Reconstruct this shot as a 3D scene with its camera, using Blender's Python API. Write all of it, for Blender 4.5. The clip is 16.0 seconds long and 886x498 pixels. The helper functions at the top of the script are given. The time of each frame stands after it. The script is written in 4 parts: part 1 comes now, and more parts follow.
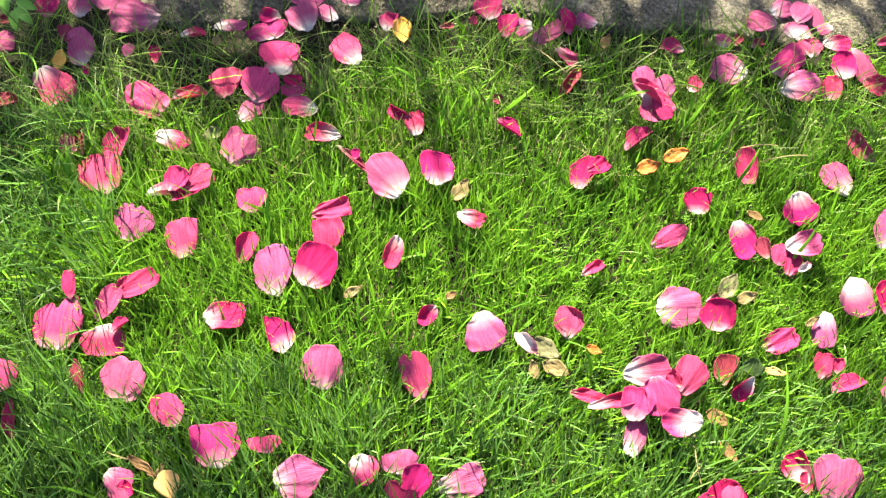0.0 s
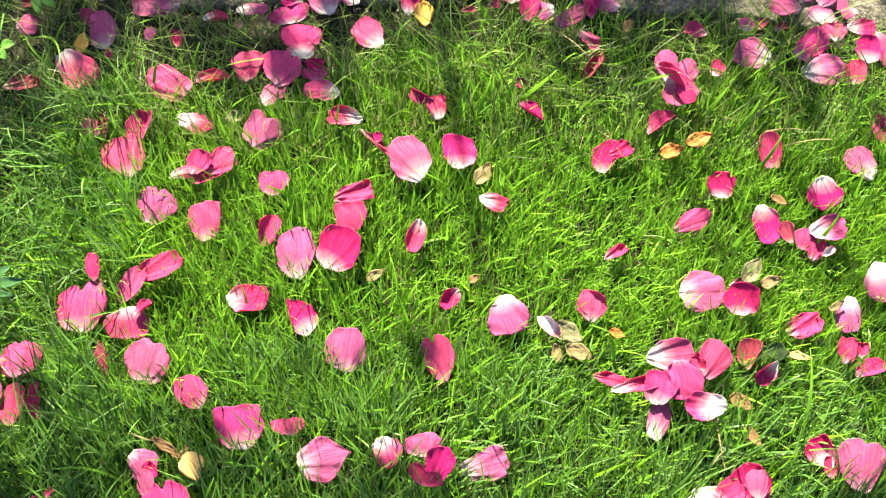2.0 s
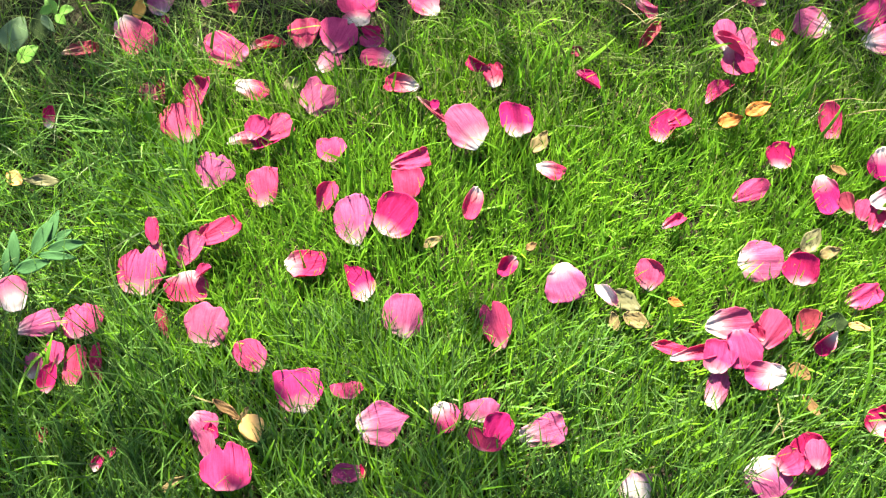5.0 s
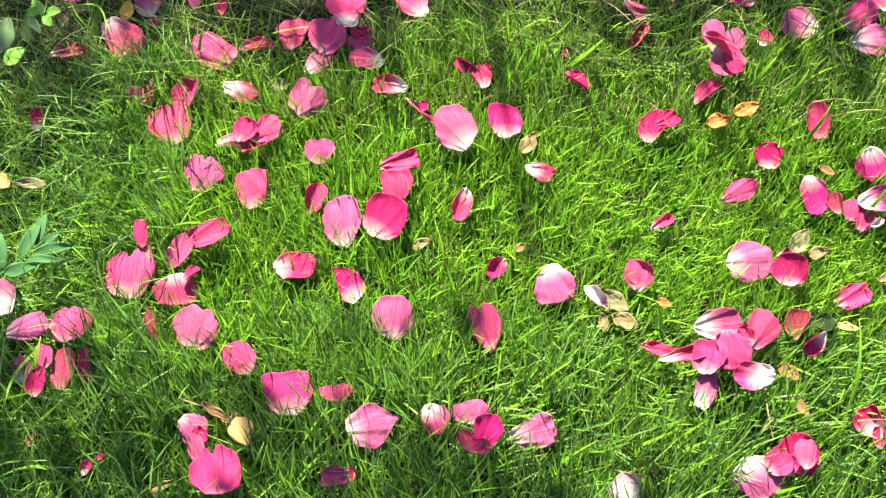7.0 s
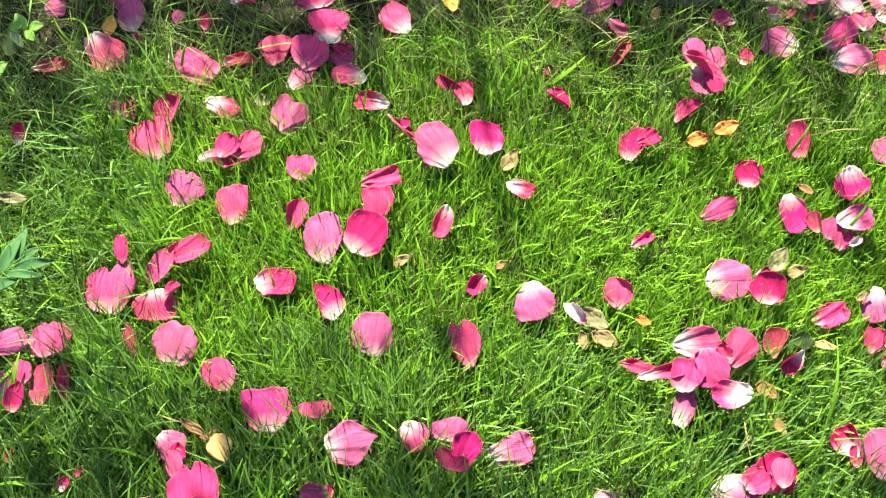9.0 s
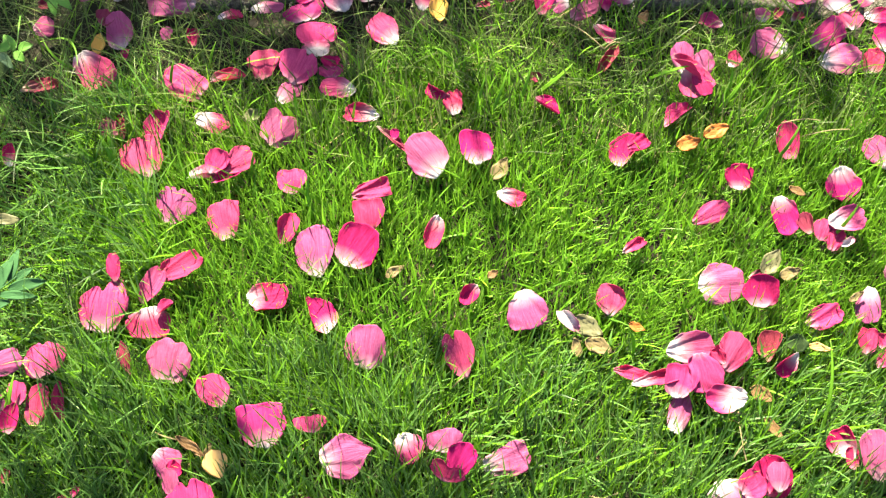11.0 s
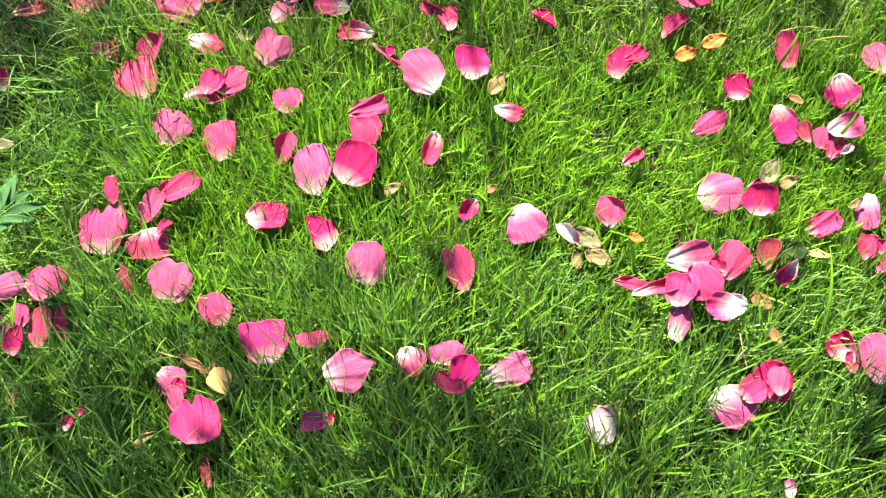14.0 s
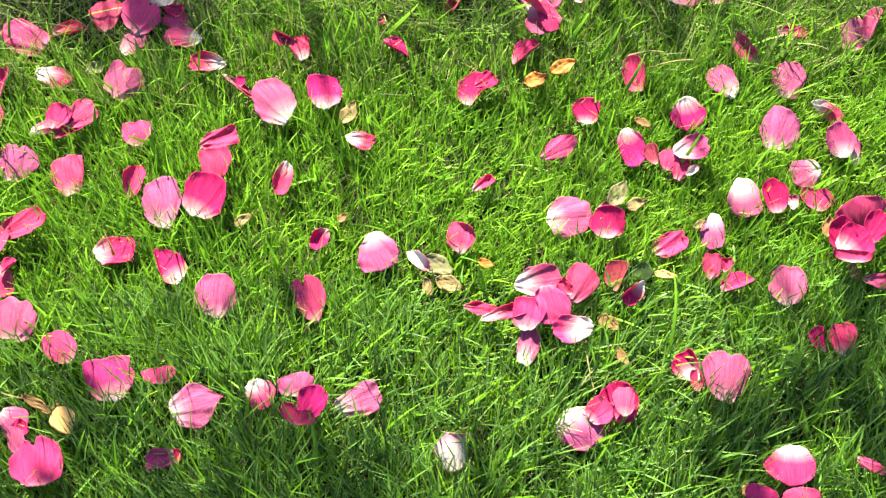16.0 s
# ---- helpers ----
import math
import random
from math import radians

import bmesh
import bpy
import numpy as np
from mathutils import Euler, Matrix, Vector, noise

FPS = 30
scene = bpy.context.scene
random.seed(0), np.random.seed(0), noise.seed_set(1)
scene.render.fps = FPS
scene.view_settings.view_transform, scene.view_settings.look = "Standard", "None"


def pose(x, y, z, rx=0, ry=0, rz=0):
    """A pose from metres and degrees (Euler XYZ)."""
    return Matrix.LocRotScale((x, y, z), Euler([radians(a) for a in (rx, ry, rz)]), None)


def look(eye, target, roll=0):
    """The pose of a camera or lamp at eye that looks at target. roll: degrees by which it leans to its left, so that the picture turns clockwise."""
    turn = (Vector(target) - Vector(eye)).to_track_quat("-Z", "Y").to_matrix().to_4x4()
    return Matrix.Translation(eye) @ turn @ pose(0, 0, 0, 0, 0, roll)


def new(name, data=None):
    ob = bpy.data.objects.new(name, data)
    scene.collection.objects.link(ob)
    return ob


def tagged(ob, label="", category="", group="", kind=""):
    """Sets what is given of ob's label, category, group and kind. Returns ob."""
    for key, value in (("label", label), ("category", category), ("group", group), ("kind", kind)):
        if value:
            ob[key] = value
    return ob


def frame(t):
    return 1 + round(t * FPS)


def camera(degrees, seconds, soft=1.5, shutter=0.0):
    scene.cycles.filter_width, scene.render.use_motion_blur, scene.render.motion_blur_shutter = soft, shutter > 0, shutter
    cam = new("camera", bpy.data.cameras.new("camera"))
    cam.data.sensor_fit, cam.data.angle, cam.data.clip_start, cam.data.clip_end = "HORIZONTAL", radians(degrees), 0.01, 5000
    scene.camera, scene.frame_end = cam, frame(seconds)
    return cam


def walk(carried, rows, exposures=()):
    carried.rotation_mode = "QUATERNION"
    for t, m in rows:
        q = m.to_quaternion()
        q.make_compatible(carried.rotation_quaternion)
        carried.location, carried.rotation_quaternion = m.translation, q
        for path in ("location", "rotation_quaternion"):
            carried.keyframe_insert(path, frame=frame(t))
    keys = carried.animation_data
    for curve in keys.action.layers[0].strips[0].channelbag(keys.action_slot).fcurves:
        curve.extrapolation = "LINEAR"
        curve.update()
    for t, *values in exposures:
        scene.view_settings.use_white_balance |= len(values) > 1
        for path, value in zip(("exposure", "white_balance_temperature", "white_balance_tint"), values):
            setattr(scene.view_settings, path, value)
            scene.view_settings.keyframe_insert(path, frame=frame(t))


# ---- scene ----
cam = camera(45.0, 16.0, 1.3)
PATH = [
    (0, (-0.01, 0.106, 1.142), (0.008, 0.922, -0.685), 1.6),
    (0.5, (-0.009, 0.108, 1.144), (0.009, 0.917, -0.686), 1.6),
    (1, (-0.01, 0.105, 1.142), (0.009, 0.914, -0.688), 1.6),
    (1.5, (-0.016, 0.102, 1.138), (-0.002, 0.902, -0.695), 1.3),
    (2, (-0.024, 0.099, 1.138), (-0.025, 0.898, -0.695), 0.5),
    (2.5, (-0.038, 0.099, 1.139), (-0.052, 0.892, -0.697), -0.1),
    (3, (-0.049, 0.093, 1.137), (-0.072, 0.88, -0.702), -0.5),
    (3.5, (-0.059, 0.088, 1.134), (-0.087, 0.859, -0.71), -0.6),
    (3.7, (-0.062, 0.087, 1.133), (-0.1, 0.855, -0.713), -1.3),
    (5.8, (-0.062, 0.083, 1.133), (-0.106, 0.847, -0.715), -2.0),
    (6, (-0.065, 0.088, 1.134), (-0.098, 0.846, -0.717), -1.2),
    (6.5, (-0.061, 0.088, 1.134), (-0.091, 0.849, -0.716), -1.1),
    (7, (-0.059, 0.088, 1.134), (-0.088, 0.85, -0.715), -1.1),
    (7.5, (-0.058, 0.089, 1.134), (-0.084, 0.853, -0.714), -0.9),
    (8, (-0.05, 0.091, 1.136), (-0.076, 0.864, -0.709), -0.7),
    (8.5, (-0.046, 0.093, 1.137), (-0.068, 0.87, -0.706), -0.2),
    (9, (-0.047, 0.096, 1.14), (-0.06, 0.873, -0.703), 0.3),
    (9.5, (-0.041, 0.094, 1.138), (-0.059, 0.873, -0.703), -0.2),
    (10, (-0.04, 0.1, 1.142), (-0.062, 0.874, -0.702), -1.1),
    (10.2, (-0.029, 0.101, 1.142), (-0.056, 0.888, -0.696), -1.6),
    (12.3, (-0.031, 0.111, 1.148), (-0.054, 0.858, -0.707), -2.6),
    (12.5, (-0.031, 0.103, 1.144), (-0.056, 0.843, -0.714), -2.9),
    (13, (-0.034, 0.093, 1.136), (-0.058, 0.802, -0.734), -2.8),
    (13.5, (-0.045, 0.074, 1.132), (-0.076, 0.767, -0.744), -3.4),
    (14, (-0.03, 0.075, 1.131), (-0.056, 0.759, -0.748), -3.4),
    (14.5, (0.001, 0.076, 1.133), (0.01, 0.777, -0.74), -1.0),
    (15, (0.032, 0.077, 1.132), (0.075, 0.793, -0.735), 1.0),
    (15.5, (0.054, 0.077, 1.131), (0.122, 0.794, -0.734), 2.6),
    (16, (0.071, 0.079, 1.134), (0.155, 0.795, -0.732), 3.4),
]
walk(cam, [(t, look(eye, target, roll)) for t, eye, target, roll in PATH])

# ---- world, sun ----
SUN_ELEVATION, SUN_AZIMUTH = 39.0, -14.0   # azimuth from +y, positive towards +x
SUN = Vector((math.sin(radians(SUN_AZIMUTH)) * math.cos(radians(SUN_ELEVATION)),
              math.cos(radians(SUN_AZIMUTH)) * math.cos(radians(SUN_ELEVATION)),
              math.sin(radians(SUN_ELEVATION))))
world = bpy.data.worlds.new("sky")
scene.world = world
world.use_nodes = True
sky = world.node_tree.nodes.new("ShaderNodeTexSky")
sky.sky_type, sky.sun_disc = "NISHITA", False
sky.dust_density = 2.5
sky.sun_elevation, sky.sun_rotation = radians(SUN_ELEVATION), radians(SUN_AZIMUTH)
background = world.node_tree.nodes["Background"]
haze = world.node_tree.nodes.new("ShaderNodeHueSaturation")   # thin white haze
haze.inputs["Saturation"].default_value = 0.92
world.node_tree.links.new(sky.outputs[0], haze.inputs["Color"])
world.node_tree.links.new(haze.outputs[0], background.inputs["Color"])
background.inputs["Strength"].default_value = 0.044
sun = new("sun", bpy.data.lights.new("sun", "SUN"))
sun.data.energy, sun.data.angle, sun.data.color = 5.0, radians(0.5), (1.0, 0.92, 0.63)
sun.matrix_world = look(SUN * 10, (0, 0, 0))
scene.view_settings.exposure = 2.83


# ---- materials ----
def material(name, roughness=0.6, specular=0.3):
    m = bpy.data.materials.new(name)
    m.use_nodes = True
    nodes, links = m.node_tree.nodes, m.node_tree.links
    shader = nodes["Principled BSDF"]
    shader.inputs["Roughness"].default_value = roughness
    shader.inputs["Specular IOR Level"].default_value = specular
    return m, nodes, links, shader


def ramp(nodes, stops):
    r = nodes.new("ShaderNodeValToRGB")
    while len(r.color_ramp.elements) < len(stops):
        r.color_ramp.elements.new(0.5)
    for e, (place, colour) in zip(r.color_ramp.elements, stops):
        e.position, e.color = place, (*colour, 1)
    return r


def noise_node(nodes, links, vector, scale, detail=4, rough=0.6):
    n = nodes.new("ShaderNodeTexNoise")
    n.inputs["Scale"].default_value, n.inputs["Detail"].default_value = scale, detail
    n.inputs["Roughness"].default_value = rough
    links.new(vector, n.inputs["Vector"])
    return n


def mix_colour(nodes, links, a, b, factor, blend="MIX"):
    n = nodes.new("ShaderNodeMix")
    n.data_type, n.blend_type = "RGBA", blend
    for socket, value in ((n.inputs[6], a), (n.inputs[7], b), (n.inputs[0], factor)):
        if isinstance(value, tuple):
            socket.default_value = (*value, 1)
        elif isinstance(value, (int, float)):
            socket.default_value = value
        else:
            links.new(value, socket)
    return n.outputs[2]


def bump(nodes, links, height, shader, strength, distance):
    n = nodes.new("ShaderNodeBump")
    n.inputs["Strength"].default_value, n.inputs["Distance"].default_value = strength, distance
    links.new(height, n.inputs["Height"])
    links.new(n.outputs[0], shader.inputs["Normal"])
    return n


def see_through(nodes, links, shader, colour, share):
    """Thin leaf or petal: part of the light passes through it."""
    t = nodes.new("ShaderNodeBsdfTranslucent")
    links.new(colour, t.inputs["Color"])
    mix = nodes.new("ShaderNodeMixShader")
    mix.inputs[0].default_value = share
    links.new(shader.outputs[0], mix.inputs[1])
    links.new(t.outputs[0], mix.inputs[2])
    links.new(mix.outputs[0], nodes["Material Output"].inputs["Surface"])


def petal_material(name, main, deep, white, share):
    m, nodes, links, shader = material(name, 0.68, 0.16)
    uv = nodes.new("ShaderNodeUVMap")
    # fine veins that run from base to tip
    stretch = nodes.new("ShaderNodeMapping")
    stretch.inputs["Scale"].default_value = (34.0, 2.2, 1.0)
    links.new(uv.outputs[0], stretch.inputs[0])
    veins = noise_node(nodes, links, stretch.outputs[0], 1.0, 3)
    blotch = noise_node(nodes, links, uv.outputs[0], 3.5, 3)
    info = nodes.new("ShaderNodeObjectInfo")
    tone = mix_colour(nodes, links, main, deep, blotch.outputs[0])
    vein_ramp = ramp(nodes, [(0.36, (0.70, 0.48, 0.60)), (0.64, (1.10, 1.2, 1.12))])
    links.new(veins.outputs[0], vein_ramp.inputs[0])
    tone = mix_colour(nodes, links, tone, vein_ramp.outputs[0], 0.62, "MULTIPLY")
    mottle = noise_node(nodes, links, uv.outputs[0], 16.0, 5, 0.7)
    mottle_ramp = ramp(nodes, [(0.35, (0.84, 0.74, 0.8)), (0.65, (1.06, 1.1, 1.06))])
    links.new(mottle.outputs[0], mottle_ramp.inputs[0])
    tone = mix_colour(nodes, links, tone, mottle_ramp.outputs[0], 0.7, "MULTIPLY")
    # white claw round the base, with an uneven border
    shifted = nodes.new("ShaderNodeVectorMath")
    shifted.operation = "ADD"
    shifted.inputs[1].default_value = (-0.5, 0.3, 0.0)
    links.new(uv.outputs[0], shifted.inputs[0])
    squeezed = nodes.new("ShaderNodeVectorMath")
    squeezed.operation = "MULTIPLY"
    squeezed.inputs[1].default_value = (0.85, 1.0, 0.0)
    links.new(shifted.outputs[0], squeezed.inputs[0])
    reach = nodes.new("ShaderNodeVectorMath")
    reach.operation = "LENGTH"
    links.new(squeezed.outputs[0], reach.inputs[0])
    add = nodes.new("ShaderNodeMath")
    add.operation = "MULTIPLY_ADD"
    links.new(veins.outputs[0], add.inputs[0])
    add.inputs[1].default_value = 0.17
    links.new(reach.outputs["Value"], add.inputs[2])
    claw = ramp(nodes, [(0.40, (1, 1, 1)), (0.56, (0.34, 0.34, 0.34)), (0.80, (0, 0, 0))])
    links.new(add.outputs[0], claw.inputs[0])
    tone = mix_colour(nodes, links, tone, white, claw.outputs[0])
    hsv = nodes.new("ShaderNodeHueSaturation")
    shift = nodes.new("ShaderNodeMapRange")
    shift.inputs[3].default_value, shift.inputs[4].default_value = 0.488, 0.508
    links.new(info.outputs["Random"], shift.inputs[0])
    links.new(shift.outputs[0], hsv.inputs["Hue"])
    links.new(tone, hsv.inputs["Color"])
    links.new(hsv.outputs[0], shader.inputs["Base Color"])
    bump(nodes, links, veins.outputs[0], shader, 0.8, 0.001)
    see_through(nodes, links, shader, hsv.outputs[0], share)
    return m


WHITE_CLAW = (0.60, 0.53, 0.57)
PETAL = {
    "d": (petal_material("petal_magenta_inside", (0.51, 0.016, 0.150), (0.44, 0.010, 0.115), WHITE_CLAW, 0.40),
          petal_material("petal_magenta_outside", (0.46, 0.038, 0.180), (0.42, 0.020, 0.135), WHITE_CLAW, 0.40)),
    "m": (petal_material("petal_pink_inside", (0.54, 0.050, 0.175), (0.49, 0.031, 0.135), WHITE_CLAW, 0.40),
          petal_material("petal_pink_outside", (0.51, 0.068, 0.195), (0.475, 0.043, 0.155), WHITE_CLAW, 0.40)),
    "p": (petal_material("petal_pale_inside", (0.48, 0.085, 0.230), (0.44, 0.052, 0.170), WHITE_CLAW, 0.42),
          petal_material("petal_pale_outside", (0.43, 0.104, 0.255), (0.40, 0.070, 0.200), WHITE_CLAW, 0.42)),
    "w": (petal_material("petal_withered_inside", (0.27, 0.035, 0.08), (0.19, 0.028, 0.05), (0.45, 0.36, 0.31), 0.25),
          petal_material("petal_withered_outside", (0.33, 0.085, 0.135), (0.23, 0.05, 0.08), (0.46, 0.38, 0.33), 0.25)),
}


def blade_material(name, dark, light, tip, share, rough):
    m, nodes, links, shader = material(name, rough, 0.18)
    geometry = nodes.new("ShaderNodeNewGeometry")
    uv = nodes.new("ShaderNodeUVMap")
    parts = nodes.new("ShaderNodeSeparateXYZ")
    links.new(uv.outputs[0], parts.inputs[0])
    mixing = nodes.new("ShaderNodeMath")
    mixing.operation = "POWER"
    mixing.inputs[1].default_value = 1.15
    links.new(geometry.outputs["Random Per Island"], mixing.inputs[0])
    tone = mix_colour(nodes, links, dark, light, mixing.outputs[0])
    patches = noise_node(nodes, links, geometry.outputs["Position"], 9.0, 3)
    patch_ramp = ramp(nodes, [(0.35, (0.82, 0.9, 0.8)), (0.68, (1.15, 1.08, 0.95))])
    links.new(patches.outputs[0], patch_ramp.inputs[0])
    tone = mix_colour(nodes, links, tone, patch_ramp.outputs[0], 0.8, "MULTIPLY")
    ends = ramp(nodes, [(0.88, (0, 0, 0)), (1.0, (0.6, 0.6, 0.6))])
    links.new(parts.outputs[1], ends.inputs[0])
    tone = mix_colour(nodes, links, tone, tip, ends.outputs[0])
    # paler keel along the middle of the blade
    keel = ramp(nodes, [(0.36, (0, 0, 0)), (0.5, (0.35, 0.35, 0.35)), (0.64, (0, 0, 0))])
    links.new(parts.outputs[0], keel.inputs[0])
    tone = mix_colour(nodes, links, tone, tip, keel.outputs[0])
    links.new(tone, shader.inputs["Base Color"])
    see_through(nodes, links, shader, tone, share)
    return m


GRASS = blade_material("grass_blade", (0.042, 0.112, 0.011), (0.172, 0.375, 0.017), (0.26, 0.41, 0.080), 0.38, 0.48)
BROAD = blade_material("broad_grass_blade", (0.075, 0.20, 0.020), (0.185, 0.42, 0.022), (0.28, 0.38, 0.10), 0.40, 0.42)
# thin path-edge grass; the bush's shade is put into its dark, greyish colour
SHADED_EDGE = blade_material("shaded_edge_grass_blade", (0.014, 0.030, 0.010), (0.135, 0.205, 0.055), (0.30, 0.32, 0.14), 0.3, 0.45)
# long coarse grass; shade at the near end and left side is in its colour
SHADED_ROUGH = blade_material("shaded_rough_grass_blade", (0.014, 0.045, 0.014), (0.135, 0.30, 0.062), (0.30, 0.37, 0.15), 0.34, 0.42)
STRAW = blade_material("dry_straw", (0.10, 0.078, 0.04), (0.34, 0.28, 0.16), (0.36, 0.3, 0.18), 0.25, 0.7)


def ground_material(name, stops, scale, rough, height):
    m, nodes, links, shader = material(name, rough, 0.25)
    geometry = nodes.new("ShaderNodeNewGeometry")
    coarse = noise_node(nodes, links, geometry.outputs["Position"], scale, 8, 0.65)
    fine = noise_node(nodes, links, geometry.outputs["Position"], scale * 14, 6, 0.7)
    r = ramp(nodes, stops)
    mixed = nodes.new("ShaderNodeMath")
    mixed.operation = "MULTIPLY_ADD"
    links.new(fine.outputs[0], mixed.inputs[0])
    mixed.inputs[1].default_value = 0.6
    half = nodes.new("ShaderNodeMath")
    half.operation = "MULTIPLY"
    links.new(coarse.outputs[0], half.inputs[0])
    half.inputs[1].default_value = 0.4
    links.new(half.outputs[0], mixed.inputs[2])
    links.new(mixed.outputs[0], r.inputs[0])
    links.new(r.outputs[0], shader.inputs["Base Color"])
    bump(nodes, links, fine.outputs[0], shader, 0.8, height)
    return m


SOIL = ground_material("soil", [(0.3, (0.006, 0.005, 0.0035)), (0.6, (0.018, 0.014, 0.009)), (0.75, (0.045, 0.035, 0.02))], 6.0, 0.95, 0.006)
# further out, where no single blade is built, the same lawn as turf
nodes, links = SOIL.node_tree.nodes, SOIL.node_tree.links
spot = nodes.new("ShaderNodeNewGeometry")
reach = nodes.new("ShaderNodeVectorMath")
reach.operation = "LENGTH"
links.new(spot.outputs["Position"], reach.inputs[0])
turf_share = nodes.new("ShaderNodeMapRange")
turf_share.inputs[1].default_value, turf_share.inputs[2].default_value = 0.95, 1.7
links.new(reach.outputs["Value"], turf_share.inputs[0])
turf_noise = noise_node(nodes, links, spot.outputs["Position"], 45.0, 8, 0.75)
turf = ramp(nodes, [(0.36, (0.005, 0.014, 0.002)), (0.64, (0.040, 0.090, 0.009))])
links.new(turf_noise.outputs[0], turf.inputs[0])
soil_shader = nodes["Principled BSDF"]
soil_tone = soil_shader.inputs["Base Color"].links[0].from_socket
links.new(mix_colour(nodes, links, soil_tone, turf.outputs[0], turf_share.outputs[0]), soil_shader.inputs["Base Color"])
CONCRETE = ground_material("weathered_concrete", [(0.40, (0.030, 0.026, 0.021)), (0.5, (0.10, 0.089, 0.074)), (0.61, (0.235, 0.21, 0.178))], 15.0, 0.9, 0.008)
GRIT = ground_material("path_grit", [(0.3, (0.10, 0.08, 0.065)), (0.55, (0.24, 0.21, 0.17)), (0.7, (0.42, 0.38, 0.31))], 40.0, 0.85, 0.002)


def leaf_material(name, one, two, share=0.25, rough=0.5):
    m, nodes, links, shader = material(name, rough, 0.18)
    uv = nodes.new("ShaderNodeUVMap")
    spots = noise_node(nodes, links, uv.outputs[0], 5.0, 5)
    tone = mix_colour(nodes, links, one, two, spots.outputs[0])
    links.new(tone, shader.inputs["Base Color"])
    bump(nodes, links, spots.outputs[0], shader, 0.4, 0.001)
    see_through(nodes, links, shader, tone, share)
    return m


LEAF = {
    "yellow": leaf_material("yellow_leaf", (0.80, 0.50, 0.10), (0.70, 0.36, 0.09)),
    "beige": leaf_material("beige_leaf", (0.72, 0.48, 0.20), (0.62, 0.36, 0.13)),
    "orange": leaf_material("orange_leaf", (0.52, 0.20, 0.045), (0.40, 0.135, 0.04)),
    "brown": leaf_material("brown_leaf", (0.27, 0.16, 0.075), (0.15, 0.085, 0.042)),
    "tan": leaf_material("tan_leaf", (0.25, 0.195, 0.10), (0.155, 0.115, 0.055)),
    "grey": leaf_material("faded_leaf", (0.19, 0.18, 0.105), (0.12, 0.12, 0.06)),
    "dark": leaf_material("dull_green_leaf", (0.05, 0.09, 0.03), (0.035, 0.06, 0.02), 0.25, 0.75),
    "fresh": leaf_material("young_green_leaf", (0.19, 0.42, 0.07), (0.14, 0.32, 0.055), 0.35, 0.4),
    "sage": leaf_material("grey_green_leaf", (0.13, 0.215, 0.11), (0.095, 0.165, 0.08), 0.3, 0.6),
    "green": leaf_material("fresh_green_leaf", (0.055, 0.155, 0.055), (0.04, 0.115, 0.042), 0.3, 0.75),
}
BARK = ground_material("bark", [(0.3, (0.04, 0.03, 0.02)), (0.7, (0.16, 0.12, 0.08))], 12.0, 0.9, 0.01)


# ---- mesh helpers ----
def flat_mesh(name, points, quads, uvs, mats, index=None):
    """A mesh from arrays: points (n, 3), quads (m, 4) and a uv for each point."""
    me = bpy.data.meshes.new(name)
    points, quads = np.asarray(points, np.float32), np.asarray(quads, np.int32)
    me.vertices.add(len(points))
    me.vertices.foreach_set("co", points.ravel())
    me.loops.add(quads.size)
    me.loops.foreach_set("vertex_index", quads.ravel())
    me.polygons.add(len(quads))
    me.polygons.foreach_set("loop_start", np.arange(0, quads.size, 4, dtype=np.int32))
    me.polygons.foreach_set("use_smooth", np.ones(len(quads), bool))
    layer = me.uv_layers.new(name="UVMap")
    layer.data.foreach_set("uv", np.asarray(uvs, np.float32)[quads.ravel()].ravel())
    for m in mats:
        me.materials.append(m)
    if index is not None:
        me.polygons.foreach_set("material_index", np.asarray(index, np.int32))
    me.update(calc_edges=True)
    return me


def shell(name, top, uv, mats, thickness=0.0004):
    """A thin closed skin from a grid of points (rows, columns, 3): the upper side has the first material."""
    nu, nv = top.shape[:2]
    du = np.gradient(top, axis=0)
    dv = np.gradient(top, axis=1)
    n = np.cross(dv, du)
    n /= np.linalg.norm(n, axis=2, keepdims=True) + 1e-9
    points = np.concatenate([top.reshape(-1, 3), (top - n * thickness).reshape(-1, 3)])
    k = nu * nv
    i, j = np.meshgrid(np.arange(nu - 1), np.arange(nv - 1), indexing="ij")
    a = (i * nv + j).ravel()
    up = np.stack([a, a + 1, a + nv + 1, a + nv], 1)
    down = up[:, ::-1] + k
    rim = np.concatenate([np.arange(nv - 1), np.arange(nv - 1, nu * nv - 1, nv), np.arange(nu * nv - 1, (nu - 1) * nv, -1),
                          np.arange((nu - 1) * nv, 0, -nv)])
    after = np.roll(rim, -1)
    side = np.stack([rim + k, after + k, after, rim], 1)
    quads = np.concatenate([up, down, side])
    index = np.concatenate([np.zeros(len(up)), np.ones(len(down) + len(side))])
    return flat_mesh(name, points, quads, np.concatenate([uv.reshape(-1, 2)] * 2), mats, index)


